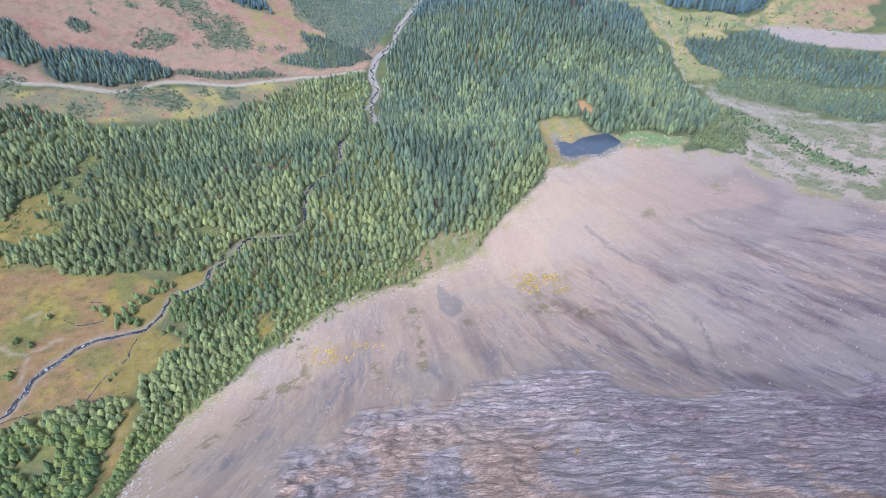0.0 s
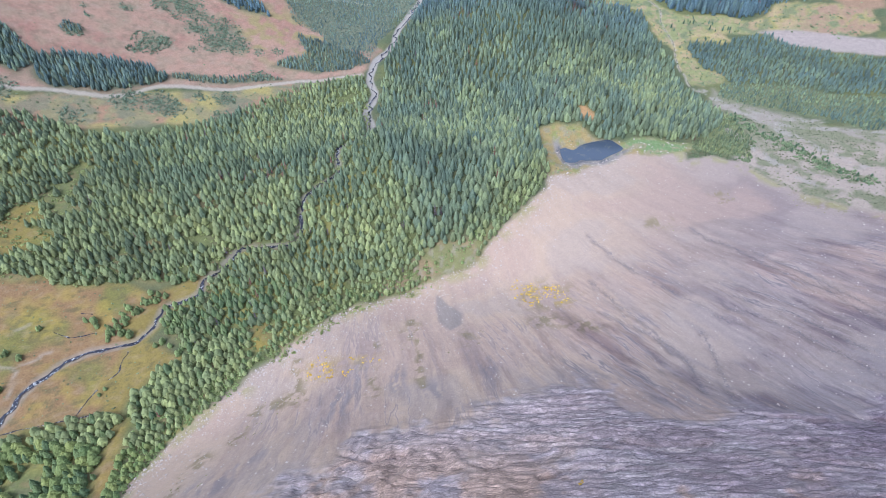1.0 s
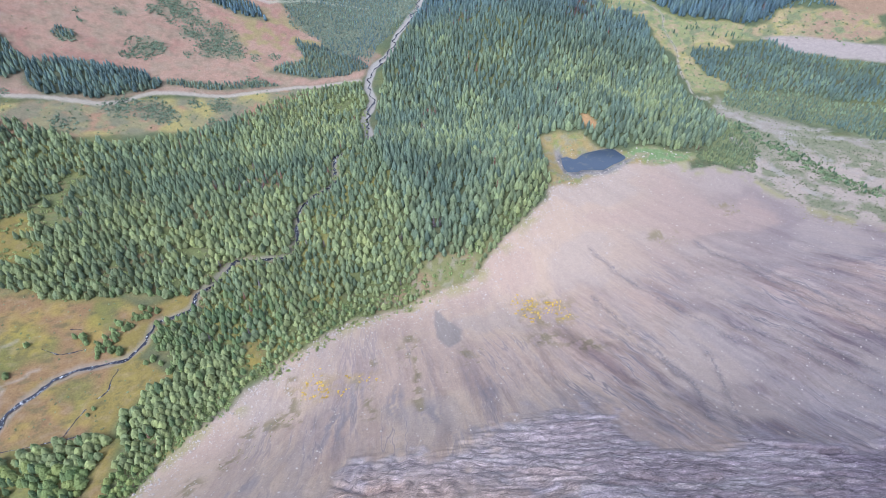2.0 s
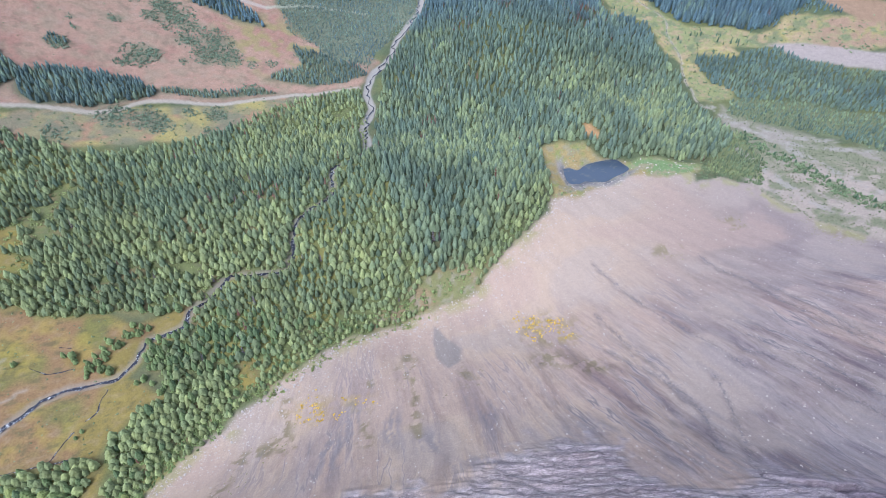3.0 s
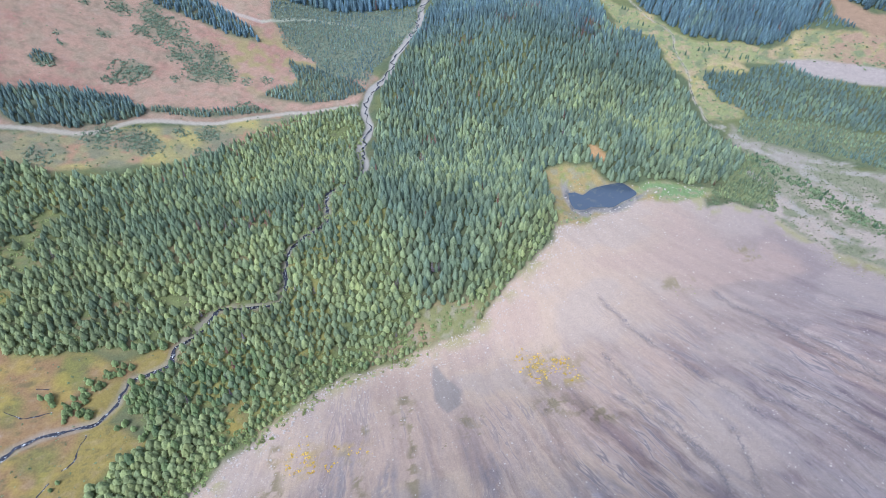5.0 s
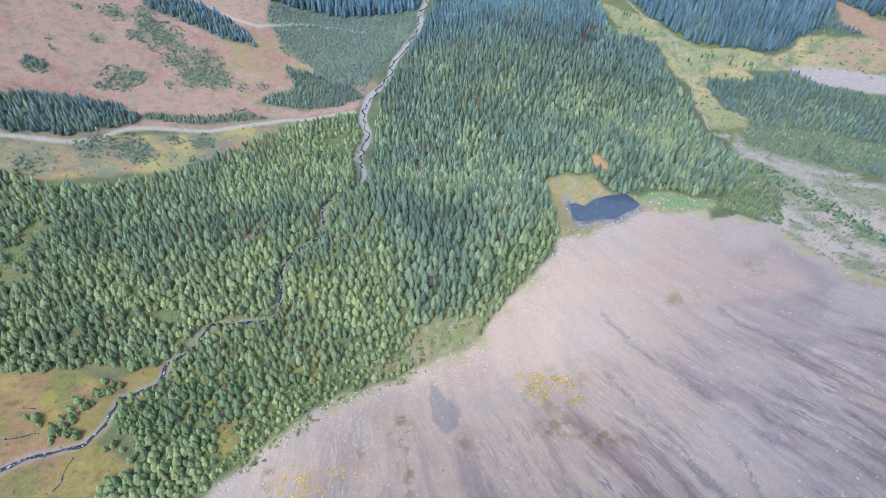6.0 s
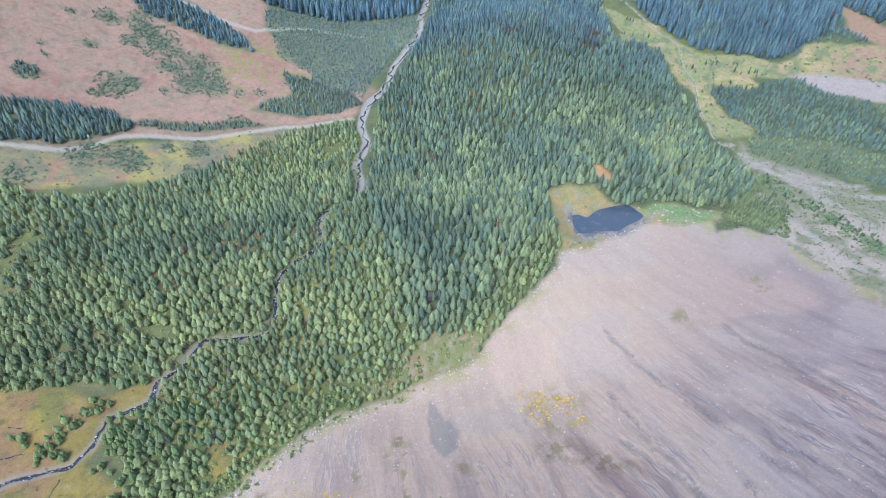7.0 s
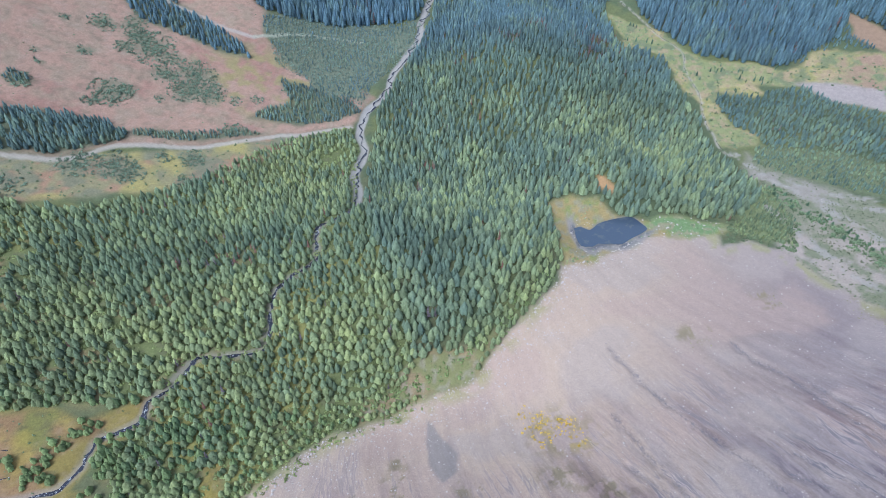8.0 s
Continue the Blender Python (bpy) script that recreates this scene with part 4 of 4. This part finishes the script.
def plant(area, spacing, light, tall, keep=1.0, dead=0.01, blue=0.0, gaps=0.0, round_share=0.5, plump=1.0):
    x, y = scatter(area, spacing, keep)
    ok = clear_of(x, y)
    if gaps:
        ok &= fbm(x / 22, y / 22, 120, 3) > gaps
    x, y = x[ok], y[ok]
    patch, near_edge = fbm(x / 28, y / 28, 130, 3), ramp(-30, -3, inside(x, y, SCREE))
    tone, stand = bell(x, y, TONES), fbm(x / 45, y / 45, 140, 3)
    rot = bell(x, y, [(a, b, r, r, 0.65) for a, b, r in DEAD_SPOTS])
    far_haze = ramp(500, 660, y)            # distance haze put into the crown colour: bluer up the valley
    for px, py, pn, e, s, tn, rt, far in zip(x, y, patch, near_edge, stand, tone, rot, far_haze):
        share = min(1.0, max(0.0, light - 0.3 * far + 2.2 * (pn - 0.5) + 0.6 * e + tn * (1.6 if tn < 0 else 1)))
        r = rng.uniform()
        kind = "snag" if r < dead + rt else "fir" if rng.uniform() < round_share * (0.25 + 0.75 * share) * (1 - 0.6 * far) else "spruce"
        h = rng.uniform(*tall) * rng.uniform(0.78, 1.18) * (1 - 0.34 * e) * (1 if tall[1] > 13 else 1 - 0.2 * float(ramp(380, 480, py)))
        shade = rng.uniform(0.72, 1.22) * (0.9 if s > 0.54 else 1.05)
        # the stand's blue, deepened with distance as haze mixed into the tint
        haze_blue = max(blue + 0.12 * float(ramp(260, 420, py)), 0.95 * far) * (1 - 0.85 * e)
        c = np.array((0.142, 0.19, 0.112)) * (1 - haze_blue) + np.array((0.105, 0.168, 0.208)) * haze_blue
        bright = np.array((0.30, 0.338, 0.152)) * (1 - 0.75 * haze_blue) + np.array((0.215, 0.30, 0.22)) * 0.75 * haze_blue
        if kind == "spruce":
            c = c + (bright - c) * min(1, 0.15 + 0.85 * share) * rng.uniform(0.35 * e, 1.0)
            rad = h * rng.uniform(0.18, 0.245) * plump
        elif kind == "fir":
            c = c + (bright - c) * min(1, 0.35 + 0.65 * share) * rng.uniform(0.4, 1.1)
            c = c + np.array((0.06, 0.03, -0.02)) * max(0.0, tn) * rng.uniform(0, 1.5)
            h, rad = h * 0.86, h * rng.uniform(0.205, 0.27) * plump
        else:
            c = np.array((0.25, 0.12, 0.105)) if rng.uniform() < 0.55 else np.array((0.17, 0.14, 0.16))
            rad = h * 0.21
        trees.append((px, py, kind, h, rad, c * shade))


# seventh value: blue tint, higher in far stands to carry the haze
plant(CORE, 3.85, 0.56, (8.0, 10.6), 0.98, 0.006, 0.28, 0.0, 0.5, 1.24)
plant(MIDDLE, 3.5, 0.65, (5.6, 8.2), 0.95, 0.006, 0.05, 0.2, 0.65, 1.34)
plant(WEST, 3.5, 0.84, (5.2, 7.8), 0.96, 0.008, 0.1, 0.2, 0.62, 1.36)
plant(STRIP, 3.3, 1.0, (5.8, 8.4), 0.98, 0.004, 0.0, 0.0, 0.88, 1.38)
plant(NEAR_STAND, 3.4, 0.85, (5.6, 8.2), 0.98, 0.0, 0.0, 0.2, 0.85, 1.42)
plant(HILL_STAND, 3.0, 0.3, (5.8, 8.0), 0.98, 0.0, 0.6, 0.0, 0.1, 1.25)
plant(SMALL_STAND, 2.8, 0.3, (4, 6), 0.98, 0.0, 0.6, 0.0, 0.1, 1.25)
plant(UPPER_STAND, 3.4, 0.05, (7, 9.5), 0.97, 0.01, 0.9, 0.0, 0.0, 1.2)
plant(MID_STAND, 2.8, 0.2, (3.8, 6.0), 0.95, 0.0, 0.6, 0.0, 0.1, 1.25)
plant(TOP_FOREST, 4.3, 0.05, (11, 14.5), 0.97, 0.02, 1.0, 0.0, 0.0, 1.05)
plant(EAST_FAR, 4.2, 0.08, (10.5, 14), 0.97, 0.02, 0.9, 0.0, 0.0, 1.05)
plant(EAST_STAND, 3.2, 0.3, (5.0, 7.2), 0.96, 0.01, 0.5, 0.0, 0.2, 1.3)
plant(ROADSIDE, 2.4, 0.3, (3, 5), 0.95, 0.0, 0.5, 0.0, 0.1, 1.2)
plant(EAST_FRINGE, 3.6, 0.2, (4, 7), 0.85, 0.0, 0.8, 0.35, 0.0, 1.2)
plant(EAST_YOUNG, 2.7, 0.5, (2.4, 4.4), 0.95, 0.0, 0.4, 0.2, 0.3, 1.35)
plant(THICKET, 2.6, 0.8, (2.5, 4.5), 0.95, 0.0, 0.1, 0.0, 0.6)
plant(BRUSH, 2.9, 0.5, (2.2, 4.4), 0.95, 0.0, 0.85, 0.36)

MEADOW_BUSHES = [(-185, 231, 4), (-180, 235, 4), (-199, 223, 3), (-189, 219, 5), (-183, 221, 5), (-176, 216, 3), (-173, 243, 4), (-167, 245, 4), (-159, 231, 5),
                 (-154, 225, 4), (-157, 211, 3), (-145, 222, 4), (-225, 220, 2), (-236, 199, 3), (-230, 198, 2), (-231, 179, 3), (-177, 182, 2), (-155, 240, 3),
                 (-149, 243, 2), (-197, 227, 2), (-146, 212, 5), (-150, 228, 5)]
YELLOW = [(-66, 202, 3), (-67, 195, 3), (-62, 193, 3), (-58, 186, 4), (-67, 189, 3), (-49, 199, 2), (-48, 187, 3), (-42, 196, 2), (-38, 196, 2), (-31, 195, 2),
          (47, 257, 4), (55, 255, 4), (62, 247, 5), (69, 240, 4), (53, 239, 4), (66, 248, 4), (49, 247, 4), (41, 88, 1)]
TUFTS = [(-16, 213, 5), (-37, 210, 2), (-20, 204, 2), (-89, 146, 7), (-82, 168, 6), (-74, 171, 5), (-72, 184, 3), (-104, 118, 7),
         (5, 193, 3), (143, 294, 5), (193, 321, 5), (191, 325, 3), (235, 310, 7), (241, 301, 7), (249, 291, 6), (231, 341, 7)]


def bushes(spots, density, colour, tall, kind="shrub"):
    for cx, cy, r in spots:
        for _ in range(max(2, int(density * r * r))):
            a, d = rng.uniform(0, 6.28), 1.4 * r * rng.uniform() ** 0.7
            h = rng.uniform(*tall)
            wide = rng.uniform(0.17, 0.23) if kind == "spruce" else rng.uniform(0.3, 0.45) if kind == "fir" else rng.uniform(0.6, 0.9)
            trees.append((cx + math.cos(a) * d, cy + math.sin(a) * d * 1.1, kind, h, h * wide, np.array(colour) * rng.uniform(0.65, 1.35)))


bushes(HILL_SHRUBS, 2.2, (0.13, 0.17, 0.115), (0.5, 1.9))
bushes(HILL_SHRUBS, 0.05, (0.11, 0.16, 0.125), (1.8, 3.6), "spruce")
bushes([(x, y, 6) for x, y in smooth_line(WASH_HEDGE, 7)], 0.6, (0.14, 0.185, 0.10), (1.0, 2.6))
bushes([(x, y, 6) for x, y in smooth_line(WASH_HEDGE, 9)], 0.10, (0.12, 0.18, 0.11), (2.0, 4.0), "fir")
bushes(MEADOW_BUSHES, 0.42, (0.19, 0.245, 0.105), (2.4, 5.4), "fir")
bushes([(195, 690, 6), (185, 660, 5), (255, 602, 8), (270, 590, 8), (286, 585, 6), (300, 598, 6), (236, 600, 4), (205, 655, 5), (262, 575, 5)],
       0.09, (0.10, 0.155, 0.11), (3.0, 6.0), "spruce")
bushes(YELLOW, 1.2, (0.52, 0.345, 0.05), (0.4, 1.2))
bushes(TUFTS, 0.45, (0.17, 0.165, 0.07), (0.3, 0.7))
SHRUB_TINTS = {id(WEST): (0.185, 0.215, 0.085), id(MIDDLE): (0.185, 0.215, 0.085), id(STRIP): (0.17, 0.22, 0.085), id(BRUSH): (0.14, 0.18, 0.14), id(WASH): (0.15, 0.165, 0.10)}
for shape, spacing, keep, tall in ((EAST_BRUSH, 3.0, 0.8, (1.5, 3.0)), (WASH, 1.7, 0.6, (0.3, 1.3)), (EAST_MEADOW, 3.6, 0.30, (0.6, 2.4)),
                                   (WEST_BAND, 4.0, 0.35, (0.7, 1.8)), (BRUSH, 2.5, 0.9, (1.0, 2.2)), (EAST_YOUNG, 3.0, 0.7, (0.8, 2.0)), (RED_HILL, 5, 0.12, (0.3, 1.2)),
                                   (WEST_MEADOW, 4.5, 0.3, (0.4, 1.2)), (LAKE_MEADOW, 4, 0.25, (0.5, 1.6)), (WEST, 3.3, 0.8, (0.9, 2.8)), (MIDDLE, 3.3, 0.8, (0.9, 2.6)), (STRIP, 3.0, 0.8, (0.9, 2.6)), (TOE_GRASS, 3, 0.3, (0.4, 1.2))):
    for px, py in zip(*scatter(shape, spacing, keep)):
        if shape is WASH and rng.uniform() < 0.75 and (fbm(np.array([(px + 0.62 * py) / 9]), np.array([(py - 0.62 * px) / 40]), 66, 4) + fbm(np.array([px / 9]), np.array([py / 9]), 65, 4))[0] < 0.97:
            continue
        if shape is LAKE_MEADOW and inside(np.array([px]), np.array([py]), LAKE_SHORE)[0] > -2:
            continue
        h = rng.uniform(*tall)
        trees.append((px, py, "shrub", h, h * rng.uniform(0.55, 0.8), np.array(SHRUB_TINTS.get(id(shape), (0.13, 0.165, 0.09))) * rng.uniform(0.65, 1.4)))

fx, fy = scatter([(-165, 75), (-165, 170), (-95, 235), (60, 345), (85, 360), (100, 350), (0, 255), (-80, 190), (-115, 75)], 2.2, 0.9)
deep = inside(fx, fy, SCREE)
for px, py, d in zip(fx, fy, deep):
    if -13 < d < 1.0 and rng.uniform() < (0.75 if d < -1 else 0.2) * (0.25 if -42 < px < 36 and d > -9 else 1):
        h = rng.uniform(0.8, 2.6) * (1 if d < -2 else 0.5)
        trees.append((px, py, "shrub", h, h * rng.uniform(0.55, 0.8), np.array((0.19, 0.24, 0.095)) * rng.uniform(0.7, 1.3)))

tx, ty = np.array([t[0] for t in trees]), np.array([t[1] for t in trees])
tz = height(tx, ty)


def is_near(x, y):
    """The part of the woods that the flight passes nearest."""
    return y < 262 and -215 < x < -20


# single trees in the near woods
def tree_makers():
    made = {}
    tints = {"spruce": ((0.125, 0.185, 0.10), (0.20, 0.265, 0.12)), "fir": ((0.17, 0.24, 0.10), (0.29, 0.33, 0.12))}
    for kind, shapes in NEAR_SHAPES.items():
        made[kind] = []
        for n, (v, f) in enumerate(shapes):
            lo, hi = tints[kind]
            c = np.array(lo) + (np.array(hi) - np.array(lo)) * rng.uniform()
            crown = mesh_from("crown", v, f, LEAF, True, np.tile(c, (len(v), 1)) * rng.uniform(0.78, 1.22, (len(v), 1)))
            made[kind].append(crown)
    tv, tf = trunk_shape(6)
    made["trunk"] = mesh_from("trunk", tv, tf, BARK, True)
    return made


MAKE = tree_makers()
LABELS = {"spruce": "dark green spruce with drooping tiered boughs", "fir": "light green young fir with a full rounded crown"}
count = {"spruce": 0, "fir": 0}
single = np.zeros(len(trees), bool)
first = {}
for i in np.argsort(ty):
    x, y, kind, h, r, c = trees[i]
    if kind in count and count[kind] < 300 and is_near(x, y):
        single[i] = True
        m = Matrix.Translation((x, y, tz[i] - 0.1)) @ Euler((0, 0, rng.uniform(0, 6.28))).to_matrix().to_4x4()
        name = "spruce_tree" if kind == "spruce" else "fir_tree"
        root = new(name)
        root.matrix_world = m
        tagged(root, LABELS[kind], "tree", "trees of the near woods")
        t = part("trunk", MAKE["trunk"], root)
        t.scale = (h * 0.016 + 0.03, h * 0.016 + 0.03, h * 0.98)
        k = part("crown", MAKE[kind][int(rng.integers(len(MAKE[kind])))], root)
        k.scale = (r, r, h)
        count[kind] += 1


def woods(name, kind, label, category):
    """All the rest of one kind of tree, too many to count."""
    allv, allf, allc, base = [], [], [], 0
    idx = [i for i in range(len(trees)) if trees[i][2] == kind and not single[i]]
    jobs = [(SHAPES[kind], idx)]
    if kind in FAR_SHAPES:
        jobs = [(SHAPES[kind], [i for i in idx if ty[i] < 430]), (FAR_SHAPES[kind], [i for i in idx if ty[i] >= 430])]
    for v, f, some in [(v, f, some[s::len(shapes)]) for shapes, some in jobs for s, (v, f) in enumerate(shapes)]:
        if not some:
            continue
        n = len(some)
        ang = rng.uniform(0, 6.28, n)
        hh, rr = np.array([trees[i][3] for i in some]), np.array([trees[i][4] for i in some])
        cc = np.array([trees[i][5] for i in some])
        where = np.stack([tx[some], ty[some], tz[some] - 0.1], 1)
        groups = [(v, f, rr, cc)]
        if kind != "shrub":
            groups.append((TRUNK[0], TRUNK[1], hh * 0.016 + 0.03, np.tile((0.14, 0.11, 0.09), (n, 1))))
        for gv, gf, gr, gc in groups:
            ca, sa = np.cos(ang)[:, None] * gr[:, None], np.sin(ang)[:, None] * gr[:, None]
            p = np.stack([gv[:, 0] * ca - gv[:, 1] * sa, gv[:, 0] * sa + gv[:, 1] * ca, gv[:, 2] * hh[:, None]], -1) + where[:, None]
            allv.append(p.reshape(-1, 3))
            allc.append(np.repeat(gc, len(gv), 0) * rng.uniform(0.78, 1.22, (n * len(gv), 1)))
            allf.append((gf[None] + base + (np.arange(n) * len(gv))[:, None, None]).reshape(-1, 3))
            base += n * len(gv)
    me = mesh_from(name, np.concatenate(allv), np.concatenate(allf), LEAF, kind != "snag", np.concatenate(allc))
    return tagged(new(name, me), label, category, kind="stuff")


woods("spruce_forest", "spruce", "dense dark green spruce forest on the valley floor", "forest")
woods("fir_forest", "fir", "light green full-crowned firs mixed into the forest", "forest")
woods("dead_trees", "snag", "grey and rust-brown dead spruces standing in the forest", "dead trees")
woods("low_shrubs", "shrub", "low green and yellow shrubs on meadow, hill and scree", "shrubs")


# ---------------------------------------------------------------- stones on the scree
def stone_shape():
    bm = bmesh.new()
    bmesh.ops.create_icosphere(bm, subdivisions=1, radius=1.0)
    for v in bm.verts:
        v.co *= rng.uniform(0.65, 1.2)
        v.co.z *= 0.7
    verts = np.array([v.co[:] for v in bm.verts])
    faces = np.array([[v.index for v in f.verts] for f in bm.faces])
    bm.free()
    return verts, faces


STONES = [stone_shape() for _ in range(6)]


def build_stones():
    n = 6000
    x, y = rng.uniform(-150, 300, 40 * n), rng.uniform(70, 400, 40 * n)
    s = inside(x, y, SCREE)
    toe = np.where(s > 0, np.exp(-s / 14.0), 0)
    ok = (s > 0.5) & (inside(x, y, ROCK) < 0) & (inside(x, y, LAKE_SHORE) < -1) & (rng.uniform(0, 1, x.size) < 0.03 + 0.55 * toe * ramp(170, 60, x))
    x, y, toe = x[ok][:n], y[ok][:n], toe[ok][:n]
    lx, ly = rng.uniform(88, 192, 900), rng.uniform(360, 402, 900)
    wet = inside(lx, ly, LAKE_SHORE)
    ok = (inside(lx, ly, LAKE_MEADOW) > -3) & (wet < 5) & ((wet < -1) | (ly < 385)) & (inside(lx, ly, SCREE) < 6)
    x, y, toe = np.r_[x, lx[ok][:260]], np.r_[y, ly[ok][:260]], np.r_[toe, np.full(min(260, ok.sum()), 0.8)]
    size = 0.13 + 0.4 * rng.uniform(0, 1, len(x)) ** 4 + 0.12 * toe
    z = height(x, y)
    big = np.argsort(-size)[:200]
    meshes = [mesh_from("boulder", v, f, STONE) for v, f in STONES]
    for k in big:
        b = new("boulder", meshes[int(rng.integers(6))])
        b.matrix_world = Matrix.LocRotScale((x[k], y[k], z[k] + size[k] * 0.15), Euler((0, 0, rng.uniform(0, 6.28))), Vector((1.5, 1.2, 1)) * size[k])
        tagged(b, "pale grey angular boulder lying on the scree", "boulder", "boulders on the scree")
    rest = np.ones(len(x), bool)
    rest[big] = False
    vs, fs, base = [], [], 0
    for k in np.where(rest)[0]:
        v, f = STONES[k % 6]
        vs.append(v * size[k] + (x[k], y[k], z[k] + size[k] * 0.1))
        fs.append(f + base)
        base += len(v)
    tagged(new("scree_stones", mesh_from("scree_stones", np.concatenate(vs), np.concatenate(fs), STONE)),
           "pale stones strewn along the foot of the scree", "stones", kind="stuff")


build_stones()
